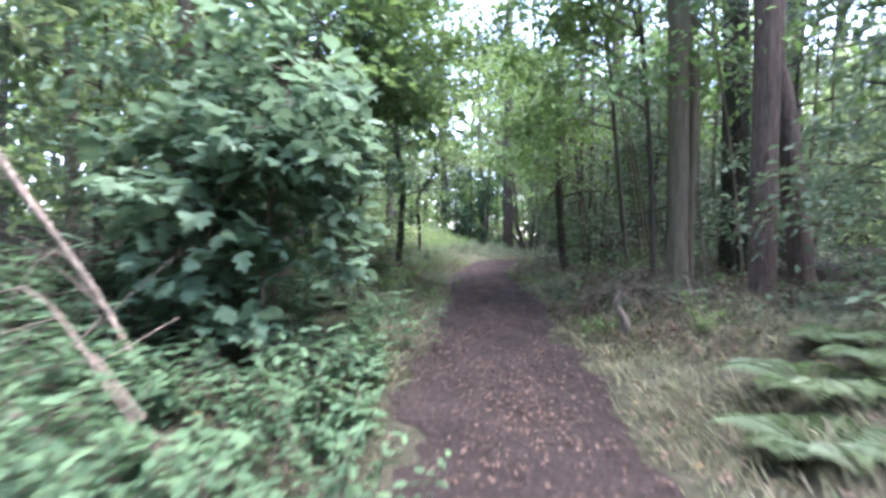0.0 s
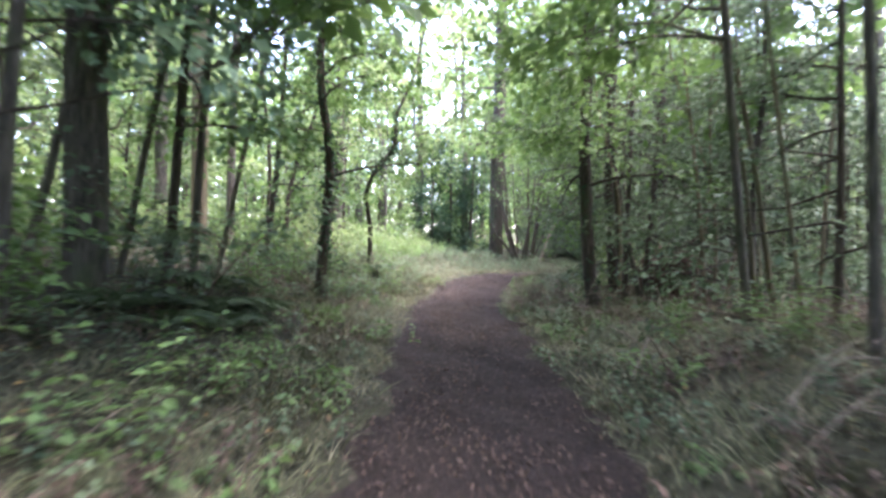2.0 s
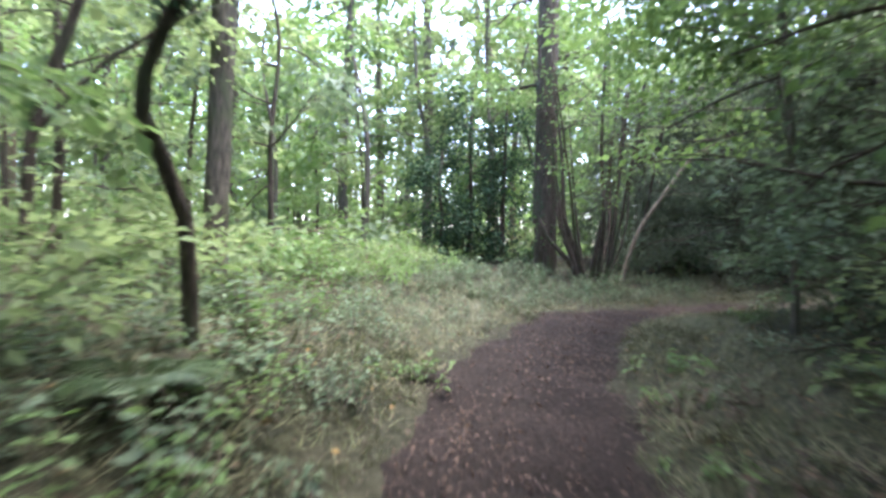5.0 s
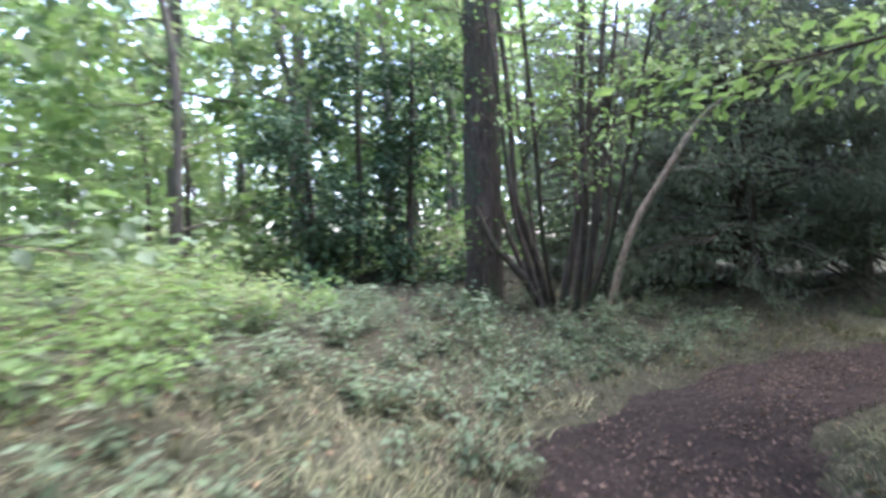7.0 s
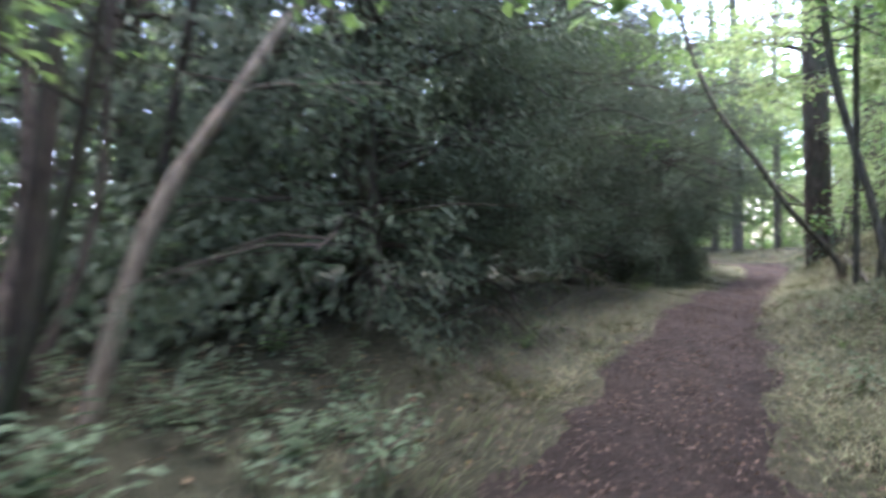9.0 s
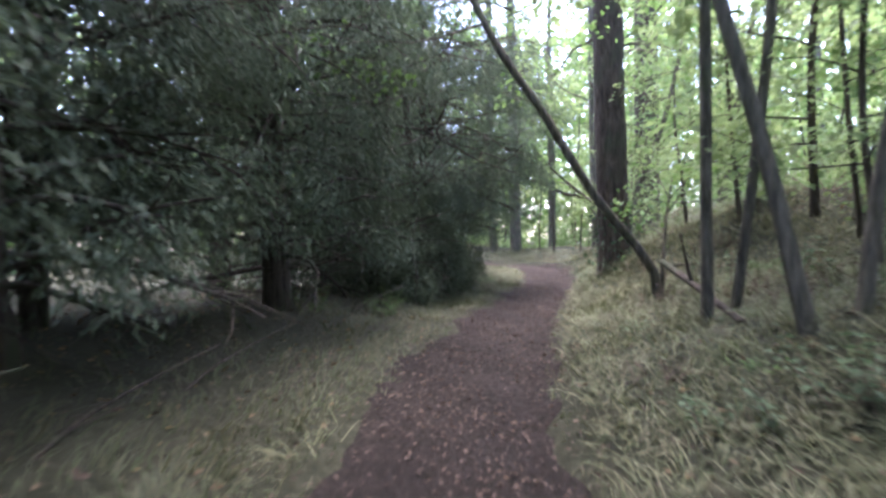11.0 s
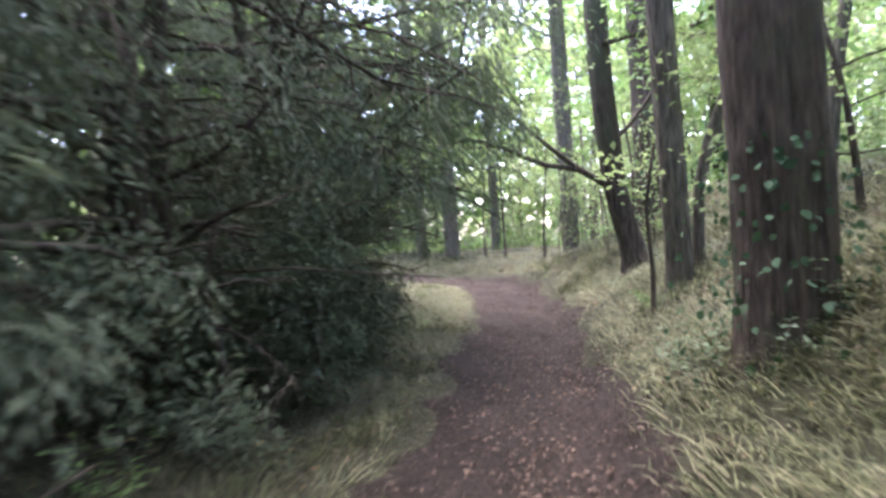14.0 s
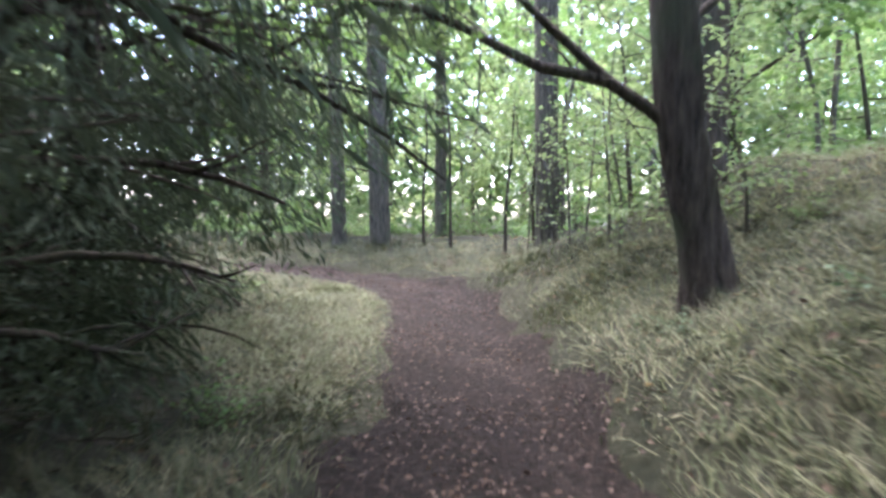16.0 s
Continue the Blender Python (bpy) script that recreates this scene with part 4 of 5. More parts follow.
def far_wood():
    """The closed edge of the wood all round, too far to tell one tree from the next."""
    rng = np.random.RandomState(5)
    n = 56000
    a = rng.uniform(0, 2 * np.pi, n)
    r = 52 + rng.uniform(0, 14, n) + 4 * np.sin(a * 7)
    h = rng.beta(1.1, 1.3, n) * (25 + 3 * np.sin(a * 11) + 2 * np.sin(a * 23))
    stays = open_sky(a, h, rng)
    a, r, h = a[stays], r[stays], h[stays]
    n = len(a)
    b = np.stack([14 + r * np.cos(a), 22 + r * np.sin(a), h + 0.8], 1)
    size = rng.uniform(0.9, 1.8, n)
    g = Shape()
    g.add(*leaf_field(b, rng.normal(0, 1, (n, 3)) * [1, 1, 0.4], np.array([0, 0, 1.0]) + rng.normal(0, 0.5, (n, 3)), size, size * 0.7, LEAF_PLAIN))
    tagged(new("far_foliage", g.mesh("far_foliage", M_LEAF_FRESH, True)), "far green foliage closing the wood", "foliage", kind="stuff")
    n = 32000
    a = rng.uniform(0, 2 * np.pi, n)
    r = 40 + rng.uniform(0, 11, n) + 3 * np.sin(a * 9)
    h = rng.beta(1.2, 1.2, n) * (18 + 3 * np.sin(a * 13))
    stays = open_sky(a, h, rng)
    a, r, h = a[stays], r[stays], h[stays]
    n = len(a)
    b = np.stack([14 + r * np.cos(a), 22 + r * np.sin(a), h + 0.8], 1)
    size = rng.uniform(0.5, 1.05, n)
    g = Shape()
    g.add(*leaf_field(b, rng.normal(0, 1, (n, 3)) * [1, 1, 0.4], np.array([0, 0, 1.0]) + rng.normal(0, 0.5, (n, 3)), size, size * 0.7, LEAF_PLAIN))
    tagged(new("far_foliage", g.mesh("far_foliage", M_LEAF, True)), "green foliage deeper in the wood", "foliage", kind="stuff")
    w = Shape()
    for _ in range(170):
        a = rng.uniform(0, 2 * np.pi)
        r = rng.uniform(44, 62)
        x, y = 14 + r * math.cos(a), 22 + r * math.sin(a)
        z = ground_z(x, y)
        tube(w, [(x, y, z - 0.2), (x + rng.normal(0, 0.2), y, z + 6), (x + rng.normal(0, 0.5), y, z + 13)], [0.22, 0.16, 0.06], 6)
    tagged(new("far_trunks", w.mesh("far_trunks", M_BARK)), "far grey tree trunks of the wood", "tree trunks", kind="stuff")


far_wood()

# ---- big-leaved sapling and dead wood by the first stretch ----
S = np.random.RandomState(61)


def sycamore(x, y, h, n, seed, label, low=0.12):
    rng = np.random.RandomState(seed)
    root = thing("sycamore_sapling", at(x, y), label, "sapling", "sycamore saplings")
    base = np.array(root.location)
    w = Shape()
    line = curve_points([(0, 0, -0.15), (0.05, -0.05, h * 0.4), (0.15, -0.1, h * 0.75), (0.3, -0.1, h)])
    tube(w, line, np.linspace(0.03, 0.012, len(line)), 8)
    part("trunk", w.mesh("trunk", M_TWIG), root)
    spots, ways = [], []
    for k in range(n):
        b = Shape()
        u = low + (0.98 - low) * k / n
        s, d = bough(b, line[int(u * (len(line) - 1))], way_of(k * 137.5 + rng.uniform(-20, 20), rng.uniform(0.1, 0.6)), h * 0.34 * rng.uniform(0.6, 1.1), 0.012, rng, 4, 0.06, 0.25, 5)
        part("limb", b.mesh("limb", M_TWIG), root)
        spots += s
        ways += d
    leaves = Shape()
    sprays(np.array(spots), np.array(ways), 7, 0.36, 0.17, rng, 0.16, 0.3, LEAF_LOBED, leaves, 0.95, lambda q: np.abs(track((q + base)[:, :2])[0]) > 1.3)
    part("leaves", leaves.mesh("leaves", M_LEAF_BLUE, True), root, "broad lobed blue-green sycamore leaves")


SYC = "broad-leaved sycamore sapling crowding the edge of the track"
sycamore(-1.8, 6.1, 3.0, 16, 62, SYC, 0.36)
sycamore(-2.15, 5.2, 1.6, 9, 64, "low broad-leaved sycamore sapling among nettles", 0.2)
sycamore(-2.75, 5.9, 1.9, 9, 65, "low broad-leaved sycamore sapling among nettles", 0.2)
sycamore(-1.7, 5.4, 2.15, 11, 63, SYC, 0.62)


def stick(name, keys, r0, r1, material, label, category, group="", twig=0, seed=1):
    rng = np.random.RandomState(seed)
    w = Shape()
    pts = curve_points(keys, 0.2)
    tube(w, pts, np.linspace(r0, r1, len(pts)), 8, rng, 0.08)
    for _ in range(twig):
        i = rng.randint(1, len(pts) - 1)
        tl = branch_line(pts[i], rng.normal(0, 1, 3) * [1, 1, 0.5] + [0, 0, 0.4], rng.uniform(0.3, 0.8), rng, 0.3, 0.02, 5)
        tube(w, tl, np.linspace(r1 * 0.6, 0.003, 5), 5)
    return tagged(new(name, w.mesh(name, material)), label, category, group)


DEAD = "pale dead branch lying in the undergrowth"
zl = ground_z(-2.6, 4.2)
stick("dead_branch", [(-3.7, 4.6, zl + 1.9), (-3.1, 4.25, zl + 1.32), (-2.5, 4.2, zl + 0.55), (-2.0, 4.0, zl - 0.1)], 0.03, 0.02, M_DEAD, "pale dead pole leaning in the undergrowth", "branch", "dead branches", 3, 2)
for k in range(9):
    x, y = -2.1 - S.uniform(0, 1.6), 2.6 + S.uniform(0, 2.0)
    z = ground_z(x, y)
    a = S.uniform(0, 6.28)
    l = S.uniform(0.5, 1.0)
    stick("dead_branch", [(x - l * math.cos(a), y - l * math.sin(a) * 0.5, z + S.uniform(0.0, 0.1)), (x, y, z + S.uniform(0.3, 0.9)), (x + l * math.cos(a), y + l * 0.5 * math.sin(a), z + S.uniform(0.0, 0.3))], 0.012, 0.006, M_DEAD, DEAD, "branch", "dead branches", 4, 10 + k)
stick("fallen_log", [(-4.9, 6.8, ground_z(-4.9, 6.8) + 0.05), (-3.5, 7.6, 1.2), (-2.45, 8.5, 1.75)], 0.17, 0.13, M_BARK_RED, "dark fallen log propped against a trunk", "log", "", 4, 31)
zs = ground_z(2.15, 7.0)
stick("broken_stump", [(2.2, 7.05, zs - 0.1), (2.17, 7.0, zs + 0.18), (2.05, 6.95, zs + 0.36), (2.1, 6.92, zs + 0.52)], 0.07, 0.035, M_DEAD, "pale broken root stub beside the track", "stump", "", 0, 32)
stick("dead_branch", [(14.4, 27.3, ground_z(14.4, 27.3) + 0.03), (15.7, 27.5, ground_z(15.7, 27.5) + 0.22), (17.0, 27.8, ground_z(17, 27.8) + 0.45)], 0.03, 0.04, M_BARK_DARK, "dark dead pole lying on the bank", "branch", "dead branches", 2, 33)
for k, (x, y) in enumerate(((10.6, 31.4), (12.4, 31.2), (14.0, 31.6), (11.2, 32.2), (17.3, 31.9), (9.6, 31.0))):
    z = ground_z(x, y)
    a = S.uniform(-0.5, 0.5)
    stick("dead_branch", [(x - 0.9, y - a, z + 0.01), (x - 0.2, y + 0.15, z + 0.12), (x + 0.5, y + a * 0.6, z + 0.3), (x + 1.0, y + a, z + 0.36)], 0.016, 0.008, M_BARK_DARK, "bare grey branch lying under a yew", "branch", "dead branches", 4, 40 + k)


for k in range(26):
    x, y = S.uniform(2.1, 5.6), S.uniform(5.6, 19.0)
    z, a, l = ground_z(x, y), S.uniform(0, 6.28), S.uniform(0.4, 0.8)
    dx, dy = l * math.cos(a), l * math.sin(a)
    stick("dead_branch", [(x - dx, y - dy, ground_z(x - dx, y - dy) + 0.02), (x - dx * 0.2, y - dy * 0.2, z + S.uniform(0.12, 0.4)), (x + dx, y + dy, ground_z(x + dx, y + dy) + S.uniform(0.0, 0.2))], 0.01, 0.005, M_DEAD,
          "pale dead twig arching over dry bracken", "branch", "dead branches", 3, 60 + k)


def root_plate():
    x, y = 5.7, 18.3
    z = ground_z(x, y)
    root = thing("root_plate", (x, y, z), "upturned reddish-brown root plate of a fallen tree", "root plate")
    rng = np.random.RandomState(9)
    w = Shape()
    pts = curve_points([(0.1, 0.3, -0.2), (0, 0.1, 0.3), (-0.05, 0, 0.75), (0.05, 0.05, 1.15)])
    tube(w, pts, np.interp(np.linspace(0, 1, len(pts)), (0, 0.5, 0.8, 1), (0.6, 0.6, 0.45, 0.08)), 14, rng, 0.25)
    part("earth", w.mesh("earth", M_EARTH), root)
    for k in range(14):
        r = Shape()
        a = rng.uniform(0, 2 * np.pi)
        line = branch_line((0.4 * math.cos(a), -0.1 + 0.3 * math.sin(a), rng.uniform(0.2, 0.9)), (math.cos(a), -0.6, math.sin(a) * 0.7), rng.uniform(0.4, 0.9), rng, 0.5, 0.05, 6)
        tube(r, line, np.linspace(0.05, 0.01, 6), 6)
        part("root", r.mesh("root", M_BARK_RED), root)


root_plate()

# leafy trees crowding the first stretch
for x, y, h, side in ((-3.6, 7.9, 5.5, 1), (-3.0, 10.6, 6.0, 1), (-2.5, 13.2, 7.5, 1), (-4.2, 14.5, 7.0, 1), (-2.9, 18.6, 7.0, 1)):
    tree_of("hazel", at(x, y), straight(h, 0.5, 0.1), (0.06, 0.02), "leafy hazel spreading above the undergrowth", "tree", "leafy trees by the track", S, M_BARK_DARK, M_LEAF_BLUE if y < 11 else M_LEAF,
            [(u, way_of(S.uniform(-110, 110), S.uniform(0, 0.5)), S.uniform(1.2, 2.4), 0.02) for u in np.linspace(0.3, 0.97, 15)], 0.12, 20, 0.55, 8, 0.4, twigs=5, droop=0.03, keep=clear_of_track)
for x, y, h in ((5.2, 12.9, 5.0), (5.6, 15.2, 5.5), (6.3, 10.2, 4.5), (6.6, 17.0, 5.5), (5.5, 20.8, 5.0), (5.0, 5.6, 4.0)):
    tree_of("thicket_tree", at(x, y), straight(h, 0.1, 0.1), (0.05, 0.02), "shaded thicket tree with layered dull leaves", "tree", "thicket beside the first stretch", S, M_BARK_DARK, M_LEAF_DULL,
            [(u, way_of(S.uniform(60, 300), S.uniform(-0.1, 0.3)), 1.9 * (1.15 - 0.7 * u) * S.uniform(0.7, 1.1), 0.02) for u in np.linspace(0.1, 0.97, 18)], 0.12, 8, 0.5, 8, 0.4, twigs=5, droop=0.05, keep=clear_of_track)
for x, y, h, lean in ((4.1, 12.7, 8.0, -0.9), (4.9, 17.8, 7.0, -1.5), (-3.3, 16.9, 10.0, 2.2), (-3.5, 14.0, 9.0, 1.9), (-3.6, 9.8, 8.5, 1.9), (-3.4, 12.0, 9.0, 1.9), (3.9, 10.7, 8.0, -0.5), (6.8, 25.5, 9.0, -0.9), (5.4, 23.3, 8.5, -0.5)):
    tree_of("arching_tree", at(x, y), straight(h, lean, 0.2), (0.045, 0.025), "slender tree arching leafy limbs over the track", "tree", "trees arching over the track", S, M_BARK, M_LEAF_BLUE if y < 6 else M_LEAF,
            [(u, way_of(S.uniform(100, 260) if lean < 0 else S.uniform(-80, 80), S.uniform(0.0, 0.5)), S.uniform(1.6, 3.0), 0.025) for u in np.linspace(0.42, 0.97, 16)], 0.15, 22, 0.65, 9, 0.4, twigs=5, droop=0.02, keep=clear_of_track)
ROOFING = np.random.RandomState(417)
for x, y in ((-2.7, 10.9), (-2.6, 14.2)):
    tree_of("arching_tree", at(x, y), straight(8.0, 0.5, 0.1), (0.055, 0.025), "slender tree reaching leafy boughs over the track", "tree", "trees arching over the track", ROOFING, M_BARK, M_LEAF,
            leaf=0.13, count=38, spray=0.75, sides=9, flare=0.4, keep=clear_of_track,
            arms=[([(0.2, 0.02, 2.9), (1.2, 0.1 + k * 0.25, 3.5 + 0.3 * k), (2.4, k * 0.4, 3.9 + 0.42 * k), (3.9, k * 0.5 - 0.2, 4.1 + 0.45 * k)], 0.03) for k in (0, 1, 2, 3)])
for x, y, h in ((1.6, 33.6, 5.2), (2.6, 33.0, 4.8), (0.7, 32.4, 3.2)):
    tree_of("ivy_thicket", at(x, y), straight(h, 0.1, 0.1), (0.07, 0.03), "old stump smothered in dark ivy", "ivy", "ivy thickets", S, M_BARK_DARK, M_IVY,
            [(u, way_of(S.uniform(0, 360), S.uniform(-0.2, 0.4)), S.uniform(0.5, 1.0), 0.02) for u in np.linspace(0.06, 0.97, 18)], 0.12, 24, 0.45, 8, 0.4, flat=0.5, twigs=4, droop=0.05)

for x, y, h in ((6.3, 32.3, 7.0),):
    tree_of("arching_tree", at(x, y), straight(h, 0.7, -1.6), (0.05, 0.025), "slender tree holding bright leafy sprays over the bend", "tree", "trees arching over the track", S, M_BARK_DARK, M_LEAF_FRESH,
            [(u, way_of(S.uniform(-150, 10), S.uniform(-0.05, 0.25)), S.uniform(1.5, 2.8), 0.02) for u in np.linspace(0.6, 0.97, 8)], 0.12, 20, 0.6, 9, 0.4, flat=0.08, twigs=5, droop=0.03, keep=clear_of_track)
# trees added on the bank; their limbs block sun and sky over the track
for x, y, h in ((13.3, 25.2, 9.5), (16.2, 25.0, 9.0)):
    tree_of("arching_tree", at(x, y), straight(h, 0.2, 1.4), (0.05, 0.025), "slender tree added on the bank to shade the track", "tree", "trees arching over the track", S, M_BARK_DARK, M_LEAF,
            [(u, way_of(S.uniform(20, 160), S.uniform(0.0, 0.5)), S.uniform(1.8, 3.0), 0.025) for u in np.linspace(0.42, 0.97, 16)], 0.13, 24, 0.65, 9, 0.4, twigs=5, droop=0.02, keep=clear_of_track)
for k in range(18):
    x, y = 3.9 + S.uniform(0, 2.8), 9.0 + 0.5 * k + S.uniform(-0.3, 0.3)
    tree_of("hazel_pole", at(x, y), straight(S.uniform(5.5, 8), S.uniform(-1.3, 1.3), S.uniform(-0.8, 0.8), 0.16), (S.uniform(0.022, 0.04), 0.012), "thin pale bare pole in the shaded thicket", "pole", "bare poles in the thicket", S, M_BARK_SMOOTH, M_LEAF_DULL,
            up_limbs(3, 0.6, 0.97, 1.2, 0.01, S), 0.11, 12, 0.45, 6, 0.2, keep=clear_of_track)
# fine-leaved young growth on the bank
for x, y, h in ((15.6, 26.0, 4.5), (17.4, 25.6, 5.0), (13.0, 25.3, 4.5), (19.2, 26.6, 4.0), (18.6, 24.6, 5.0), (11.6, 25.0, 3.6), (16.3, 25.0, 3.2), (21.8, 27.2, 3.0), (27.2, 28.4, 2.6), (29.4, 28.5, 3.0)):
    tree_of("bank_sapling", at(x, y), straight(h, 0.3, 0.2), (0.035, 0.012), "thin sapling with a haze of small pale leaves", "sapling", "fine-leaved saplings on the bank", S, M_BARK_DARK, M_LEAF_FRESH,
            [(u, way_of(S.uniform(0, 360), S.uniform(0, 0.6)), S.uniform(0.7, 1.5), 0.012) for u in np.linspace(0.25, 0.97, 11)], 0.08, 15, 0.5, 7, 0.3, flat=0.25, twigs=5, droop=0.02, keep=clear_of_track)

for k in range(9):
    x, y = 26.6 + 0.6 * k + S.uniform(-0.2, 0.2), S.uniform(28.0, 28.9) + 0.16 * k
    h = S.uniform(1.2, 2.8)
    tree_of("sapling", at(x, y), straight(h, S.uniform(-0.3, 0.3), S.uniform(-0.3, 0.3), 0.05), (0.02, 0.007), "thin leafless sapling on the grassy bank", "sapling", "saplings on the bank", S, M_BARK, M_LEAF_FRESH,
            [(u, way_of(S.uniform(0, 360), S.uniform(0.5, 1.2)), h * 0.4, 0.007) for u in (0.3, 0.55, 0.8)], 0.07, 3, 0.3, 6, 0.2)
# shaded thicket on the inside of the bend
for x, y, h in ((6.9, 24.6, 4.2),):
    tree_of("thicket_tree", at(x, y), straight(h, 0.2, 0.2), (0.06, 0.02), "low shaded tree with drooping dull leaves", "tree", "thicket inside the bend", S, M_BARK_DARK, M_LEAF_DULL,
            [(u, way_of(S.uniform(0, 360), S.uniform(-0.1, 0.3)), 1.9 * (1.1 - u) * S.uniform(0.7, 1.1), 0.02) for u in np.linspace(0.06, 0.95, 24)], 0.1, 20, 0.45, 8, 0.4, twigs=5, droop=0.08, keep=clear_of_track)

# ---- low plants ----
def herb_kind(seed, material, h, name, label, category, group, leaf=0.085, stems=11, outline=LEAF_PLAIN):
    rng = np.random.RandomState(seed)
    w, g = Shape(), Shape()
    base, along = [], []
    for k in range(stems):
        line = branch_line((rng.normal(0, 0.16), rng.normal(0, 0.16), -0.05), (rng.normal(0, 0.45), rng.normal(0, 0.45), 1), h * rng.uniform(0.6, 1.15), rng, 0.2, 0.05, 7)
        here = tube(w, line[::2], np.linspace(0.006, 0.003, 4), 3)
        if k:
            join(w, before, here)
        before = here
        for i in range(1, 7):
            a = rng.uniform(0, 6.28)
            for s in (0, math.pi):
                base.append(line[i])
                along.append((math.cos(a + s), math.sin(a + s), rng.uniform(-0.3, 0.3)))
    base, along = np.array(base), np.array(along)
    size = leaf * rng.uniform(0.7, 1.4, len(base))
    g.add(*leaf_field(base, along, np.array([0, 0, 1.0]) + rng.normal(0, 0.3, base.shape), size, size * 0.62, outline))
    root = thing(name, (0, 0, 0), label, category, group)
    tagged(part("leaves", g.mesh("leaves", material, True), root), kind="stuff")
    part("stem", w.mesh("stem", M_TWIG), root)
    return kind_of(root)


def fern_kind(seed, label):
    rng = np.random.RandomState(seed)
    root = thing("fern", (0, 0, 0), label, "fern", "ferns")
    for k in range(10):
        g = Shape()
        a = k * 36 + rng.uniform(-12, 12)
        w = np.array(way_of(a, 0))
        L = rng.uniform(0.55, 0.85)
        u = np.linspace(0.12, 1, 17)
        line = np.outer(u * L * 0.85, w) + np.outer(L * (0.75 * u - 0.62 * u ** 2.2), [0, 0, 1])
        tube(g, np.concatenate([[np.array([0, 0, -0.05])], line]), np.linspace(0.006, 0.002, 18), 3)
        side = np.cross(w, [0, 0, 1])
        size = 0.2 * np.sin(np.pi * (0.12 + 0.86 * u)) + 0.015
        for s in (-1, 1):
            g.add(*leaf_field(line, np.tile(side * s + w * 0.45 + np.array([0, 0, -0.12]), (17, 1)), np.tile([0, 0, 1.0], (17, 1)) + rng.normal(0, 0.12, (17, 3)), size, size * 0.24, LEAF_PLAIN))
        part("frond", g.mesh("frond", M_FERN, True), root)
    return kind_of(root)


NETTLE = [herb_kind(71, M_NETTLE, 0.6, "nettle_clump", "bright green nettle clump at the track's edge", "nettles", "low plants", outline=LEAF_OVAL), herb_kind(72, M_NETTLE, 0.45, "nettle_clump", "low bright green leafy weeds", "weeds", "low plants", 0.1, outline=LEAF_OVAL), herb_kind(79, M_LEAF_DULL, 0.5, "nettle_clump", "dull green nettles in the shade", "nettles", "low plants", 0.1, outline=LEAF_OVAL)]
VERGE = [herb_kind(76, M_LEAF_DULL, 0.26, "verge_weed", "low dull green weeds on the verge", "weeds", "verge plants", 0.06, 9), herb_kind(77, M_LEAF, 0.24, "verge_weed", "low green weeds on the verge", "weeds", "verge plants", 0.065, 9),
         herb_kind(78, M_LITTER, 0.3, "dead_bracken", "low brown dead bracken on the verge", "bracken", "verge plants", 0.045, 11)]
BRAMBLE = [herb_kind(73, M_LEAF_DULL, 0.6, "bramble_clump", "dull green bramble clump in the undergrowth", "brambles", "low plants", 0.075), herb_kind(74, M_LEAF, 0.7, "bramble_clump", "green bramble clump in the undergrowth", "brambles", "low plants", 0.08, 14)]
BRIGHT = [herb_kind(75, M_LEAF, 0.8, "weed_clump", "pale green leafy weeds in the light", "weeds", "low plants", 0.1, 12)]
FERN = [fern_kind(81, "arching green fern in the undergrowth"), fern_kind(82, "spreading green fern beside the track")]
taken = []
plant(NETTLE[:2], 75, (-4.2, -0.2, 2.2, 8.5), 0.26, 1.15, P, (0.7, 1.15))
plant(NETTLE[:2], 32, (-3.3, -0.5, 1.9, 4.8), 0.2, 1.0, P, (0.75, 1.1))
plant(BRAMBLE, 70, (-6, -0.1, 8, 24), 0.35, 1.5, P, (0.6, 1.1))
plant(FERN, 7, (-2.9, -1.4, 12.0, 15.0), 0.55, 1.8, P, (0.75, 1.0))
plant(FERN, 3, (-2.0, -1.2, 7.4, 8.3), 0.35, 1.6, P, (0.7, 0.9))
plant(FERN, 14, (1.9, 5.5, 2.0, 4.8), 0.45, 1.6, P, (0.65, 1.05))
plant(BRAMBLE, 34, (2.6, 7, 2, 13), 0.32, 1.45, P, (0.4, 0.8))
plant(BRIGHT, 120, (-9, 3.0, 17.5, 36), 0.42, 3.3, P, (0.75, 1.35), lambda x, y: (y > 25 or x < -1) and not (-0.5 < x < 7 and y < 31.5))
plant(FERN, 3, (-1.8, -0.5, 18.4, 19.7), 0.4, 1.5, P, (0.7, 0.9))
plant([BRAMBLE[0], NETTLE[2], BRAMBLE[1]], 22, (-3.2, -0.2, 16.5, 22), 0.3, 1.4, P, (0.7, 1.1))
plant([BRAMBLE[0], BRAMBLE[0], NETTLE[2], VERGE[0]], 44, (0.0, 7, 26.3, 30.4), 0.3, 1.3, P, (0.6, 1.0), lambda x, y: track([(x, y)])[0][0] < 0)
plant([BRAMBLE[0], BRAMBLE[0], VERGE[0]], 125, (-3, 7.5, 20, 31), 0.28, 1.25, P, (0.5, 0.85), lambda x, y: track([(x, y)])[0][0] < 0)
plant(BRAMBLE, 12, (7, 27, 30, 33.5), 0.5, 1.6, P, (0.35, 0.7))
plant(VERGE, 90, (-2.4, 3.0, 8, 25), 0.3, 1.12, P, (0.7, 1.3))
plant(VERGE, 40, (1.5, 5.5, 3, 25), 0.35, 1.2, P, (0.7, 1.3))
plant([VERGE[2]], 52, (1.7, 6.2, 5.2, 19), 0.32, 1.5, P, (0.8, 1.4))
plant([BRAMBLE[0], VERGE[2], VERGE[0]], 30, (9.5, 17, 24.5, 28.2), 0.35, 1.35, P, (0.6, 1.0))
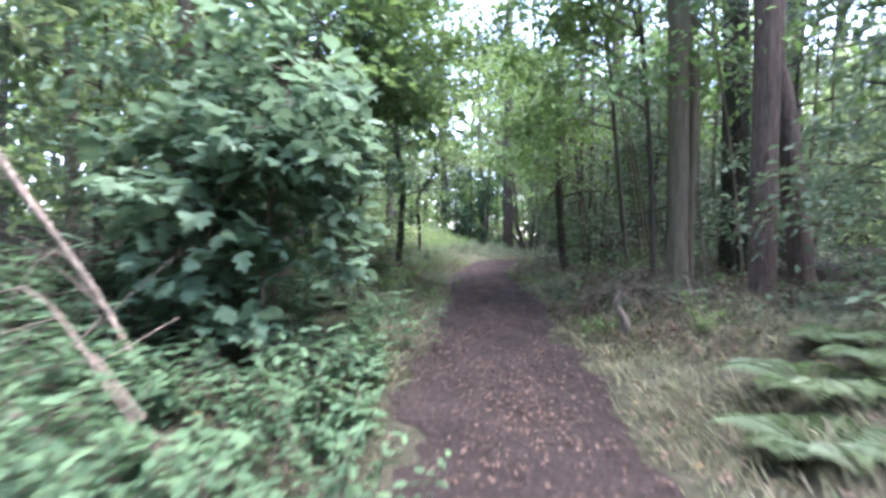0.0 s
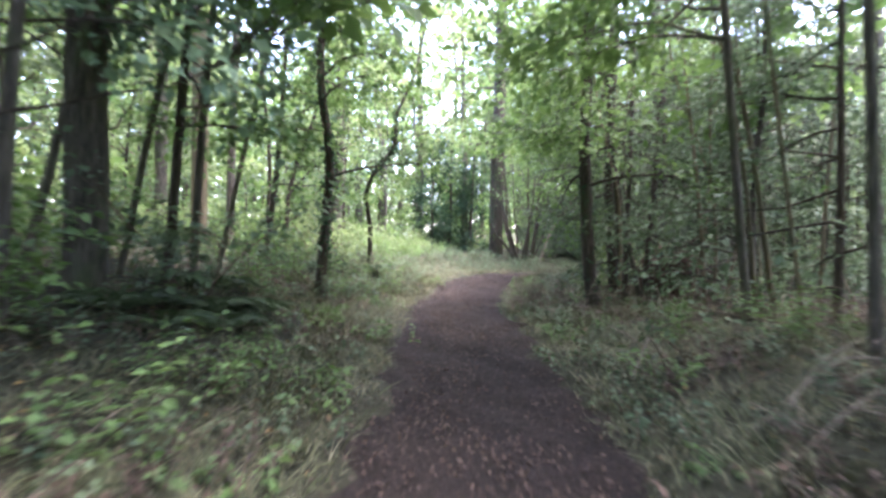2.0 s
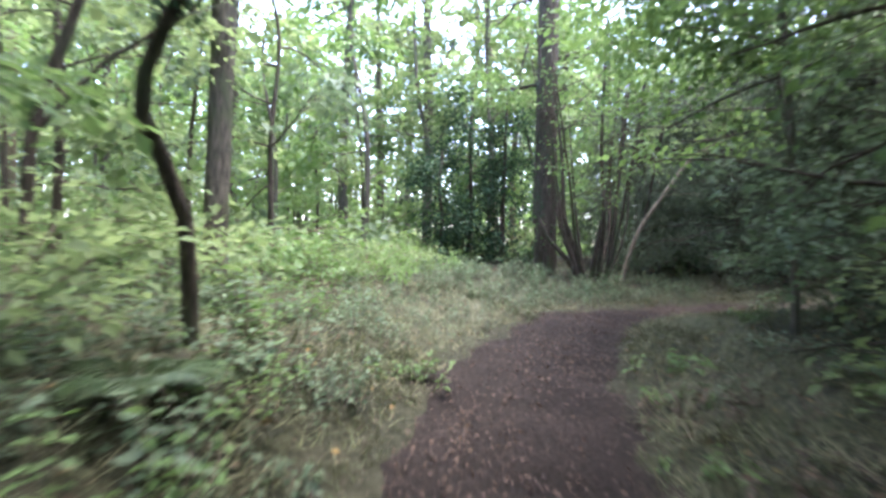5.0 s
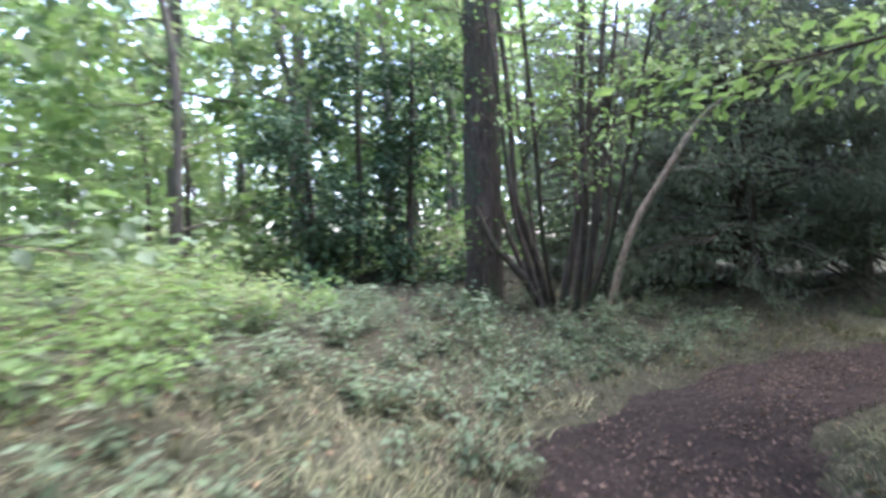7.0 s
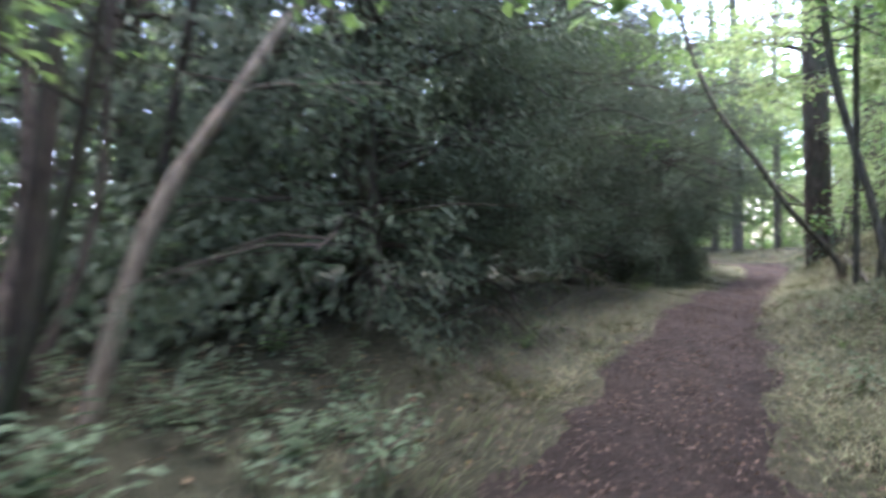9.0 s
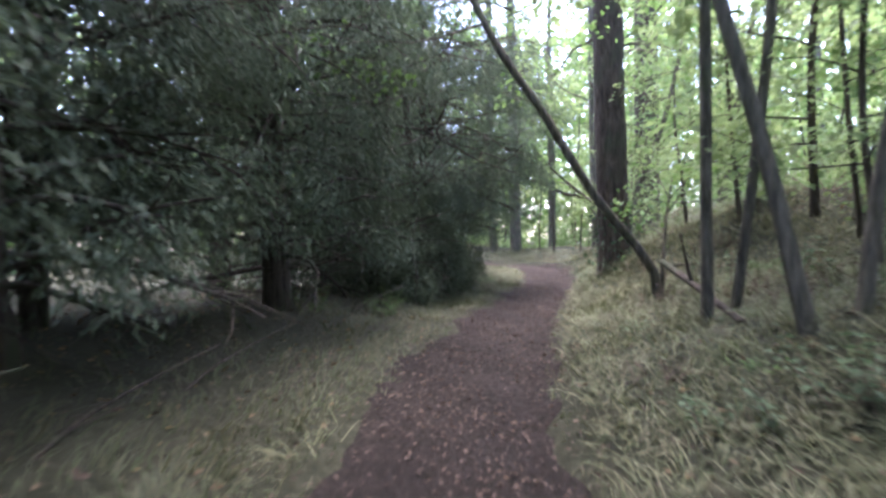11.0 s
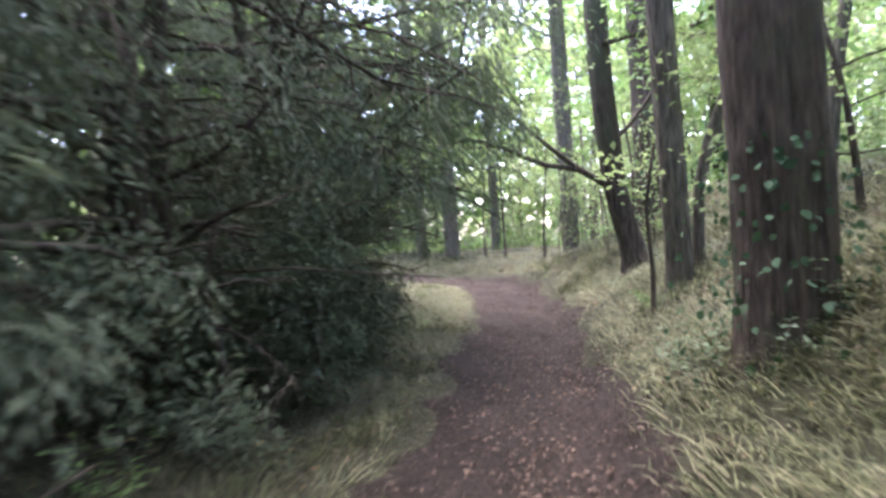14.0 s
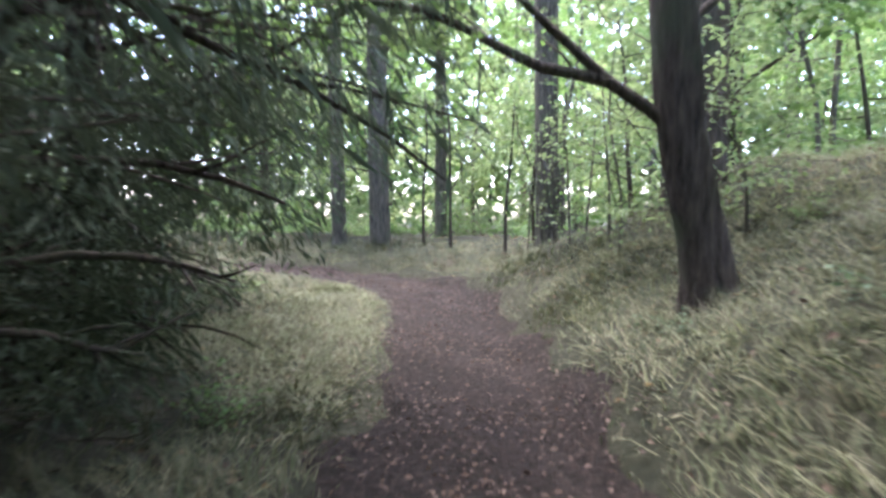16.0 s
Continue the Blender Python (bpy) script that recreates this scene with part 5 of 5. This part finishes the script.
plant([BRAMBLE[0]], 4, (19.5, 20.2, 28.3, 29.0), 0.25, 1.0, P, (0.55, 0.75))
plant(VERGE, 42, (8, 32, 26, 31.5), 0.4, 1.2, P, (0.5, 1.0))
plant(BRAMBLE, 22, (14, 36, 21, 28.6), 0.5, 2.6, P, (0.4, 0.8))
plant(BRIGHT, 12, (12, 36, 24, 34), 0.5, 1.9, P, (0.4, 0.7))
plant([BUSH[0], BUSH[1]], 7, (-1.8, 1.1, 25.8, 30.2), 0.3, 2.4, np.random.RandomState(88), (0.45, 0.62))


def grass():
    rng = np.random.RandomState(91)
    n = 120000
    k = rng.randint(0, len(LINE), n)
    k = k[(LINE[k, 1] > 1.5) & (LINE[k, 1] < 44)]
    n = len(k)
    side = rng.choice([-1, 1], n)
    d = 0.68 + np.abs(rng.gamma(1.6, 0.75, n))
    p = LINE[k, :2] + np.stack([TANGENT[k, 1], -TANGENT[k, 0]], 1) * (side * d)[:, None] + rng.normal(0, 0.12, (n, 2))
    real, kk, _ = track(p)
    late = smooth(12, 16, LINE[kk, 0])
    patch = 0.5 + 0.5 * waves(p[:, 0] * 2.3, p[:, 1] * 2.3)
    # grass kept thinner beside the yews, which darkens the shaded verge
    shade = (real < -1.45) & (LINE[kk, 0] > 6) & (LINE[kk, 0] < 26)
    brush = (real > 1.2) & (LINE[kk, 0] > 7) & (LINE[kk, 0] < 17) & (rng.uniform(0, 1, n) < 0.35)
    ok = ~brush & (np.abs(real) > 0.7 + 0.14 * (1 - smooth(20, 26, LINE[kk, 1]))) & (rng.uniform(0, 1, n) < 0.5 + 0.35 * patch + 0.25 * late) & (~shade | (rng.uniform(0, 1, n) < 0.5))
    p, d, late, real = p[ok], np.abs(real[ok]), late[ok], real[ok]
    head = rng.randint(0, len(p), 3500)
    tuft = np.repeat(p[head], 9, 0) + rng.normal(0, 0.05, (31500, 2))
    tuft = tuft[np.abs(track(tuft)[0]) > 0.85]
    tall = np.concatenate([np.ones(len(p)), np.full(len(tuft), 1.45)])
    p = np.concatenate([p, tuft])
    d = np.abs(track(p)[0])
    n = len(p)
    base = np.concatenate([p, land(p)[:, None] - 0.015], 1)
    a = waves(p[:, 0] * 1.7 + 3, p[:, 1] * 1.7) * 4 + rng.normal(0, 0.7, n)
    lay = rng.uniform(0.15, 0.9, n)
    along = np.stack([np.cos(a), np.sin(a), lay], 1)
    length = tall * rng.uniform(0.07, 0.25, n) * (0.55 + 0.45 * smooth(0.8, 1.5, d))
    g = Shape()
    g.add(*leaf_field(base, along, np.array([0, 0, 1.0]) + rng.normal(0, 0.25, (n, 3)), length, rng.uniform(0.006, 0.014, n), LEAF_BLADE))
    tagged(new("grass", g.mesh("grass", M_GRASS, True)), "long rough half-dry grass on both verges", "grass", kind="stuff")
    # pale bent blades of the sunnier stretches; the last batch paints a sunlit pool
    head = np.concatenate([np.stack([rng.uniform(9, 34, 5200), rng.uniform(26, 35, 5200)], 1), np.stack([rng.uniform(-2.5, 5, 5600), rng.uniform(5, 27, 5600)], 1), np.stack([rng.uniform(8, 29, 6500), rng.uniform(25, 29.6, 6500)], 1), np.stack([rng.uniform(24.5, 30, 1500), rng.uniform(30.8, 33.5, 1500)], 1)])
    real = track(head)[0]
    # straw left out beside the yews, so colour imitates their shade
    head = head[(np.abs(real) > 0.95) & (np.abs(real) < 4.5) & ~((real < -1.15) & (head[:, 0] > 6) & (head[:, 0] < 21.5) | (real < -1.8) & (head[:, 0] > 6) & (head[:, 0] < 25))]
    m = len(head)
    turn = rng.uniform(0, 6.28, m)
    p = np.repeat(head, 9, 0) + rng.normal(0, 0.07, (m * 9, 2))
    n = len(p)
    a = np.repeat(turn, 9) + rng.normal(0, 0.55, n)
    base = np.concatenate([p, land(p)[:, None] - 0.02], 1)
    length = rng.uniform(0.1, 0.34, n)
    g = Shape()
    g.add(*leaf_field(base, np.stack([np.cos(a), np.sin(a), rng.uniform(0.0, 0.4, n)], 1), np.array([0, 0, 1.0]) + rng.normal(0, 0.2, (n, 3)), length, rng.uniform(0.006, 0.012, n), LEAF_BLADE, 0.8))
    tagged(new("dry_grass", g.mesh("dry_grass", M_STRAW, True)), "pale bent dry grass on the verges, densest as a sunlit patch", "grass", kind="stuff")


def litter():
    rng = np.random.RandomState(92)
    n = 32000
    k = rng.randint(0, len(LINE), n)
    k = k[(LINE[k, 1] > 2) & (LINE[k, 1] < 40)]
    n = len(k)
    d = rng.normal(0, 0.6, n)
    drift = waves(LINE[k, 0] * 3 + d * 4, LINE[k, 1] * 3 - d * 3) + rng.normal(0, 0.45, n) > -0.2  # leaves lie in drifts
    k, d = k[drift], d[drift]
    n = len(k)
    p = LINE[k, :2] + np.stack([TANGENT[k, 1], -TANGENT[k, 0]], 1) * d[:, None] + rng.uniform(-0.1, 0.1, (n, 2))
    base = np.concatenate([p, land(p)[:, None] + 0.04 + 0.012 * rng.uniform(0, 1, (n, 1))], 1)
    size = rng.uniform(0.02, 0.055, n)
    g = Shape()
    g.add(*leaf_field(base, np.stack([rng.normal(0, 1, n), rng.normal(0, 1, n), rng.normal(0, 0.12, n)], 1), np.array([0, 0, 1.0]) + rng.normal(0, 0.3, (n, 3)), size, size * 0.6, LEAF_PLAIN))
    tagged(new("leaf_litter", g.mesh("leaf_litter", M_LITTER, True)), "scattered brown dead leaves on the track", "leaf litter", kind="stuff")
    n = 60000
    p = np.stack([rng.uniform(-8, 36, n), rng.uniform(0, 40, n)], 1)
    dd = np.abs(track(p)[0])
    p = p[(dd > 0.8 + 0.6 * rng.uniform(0, 1, n)) & (dd < 6.5)]
    n = len(p)
    base = np.concatenate([p, land(p)[:, None] + 0.01], 1)
    size = rng.uniform(0.03, 0.09, n)
    g = Shape()
    g.add(*leaf_field(base, np.stack([rng.normal(0, 1, n), rng.normal(0, 1, n), rng.normal(0, 0.2, n)], 1), np.array([0, 0, 1.0]) + rng.normal(0, 0.4, (n, 3)), size, size * 0.6, LEAF_PLAIN))
    tagged(new("leaf_mould", g.mesh("leaf_mould", M_MOULD, True)), "dead leaves scattered over the woodland floor", "leaf litter", kind="stuff")


grass()
litter()
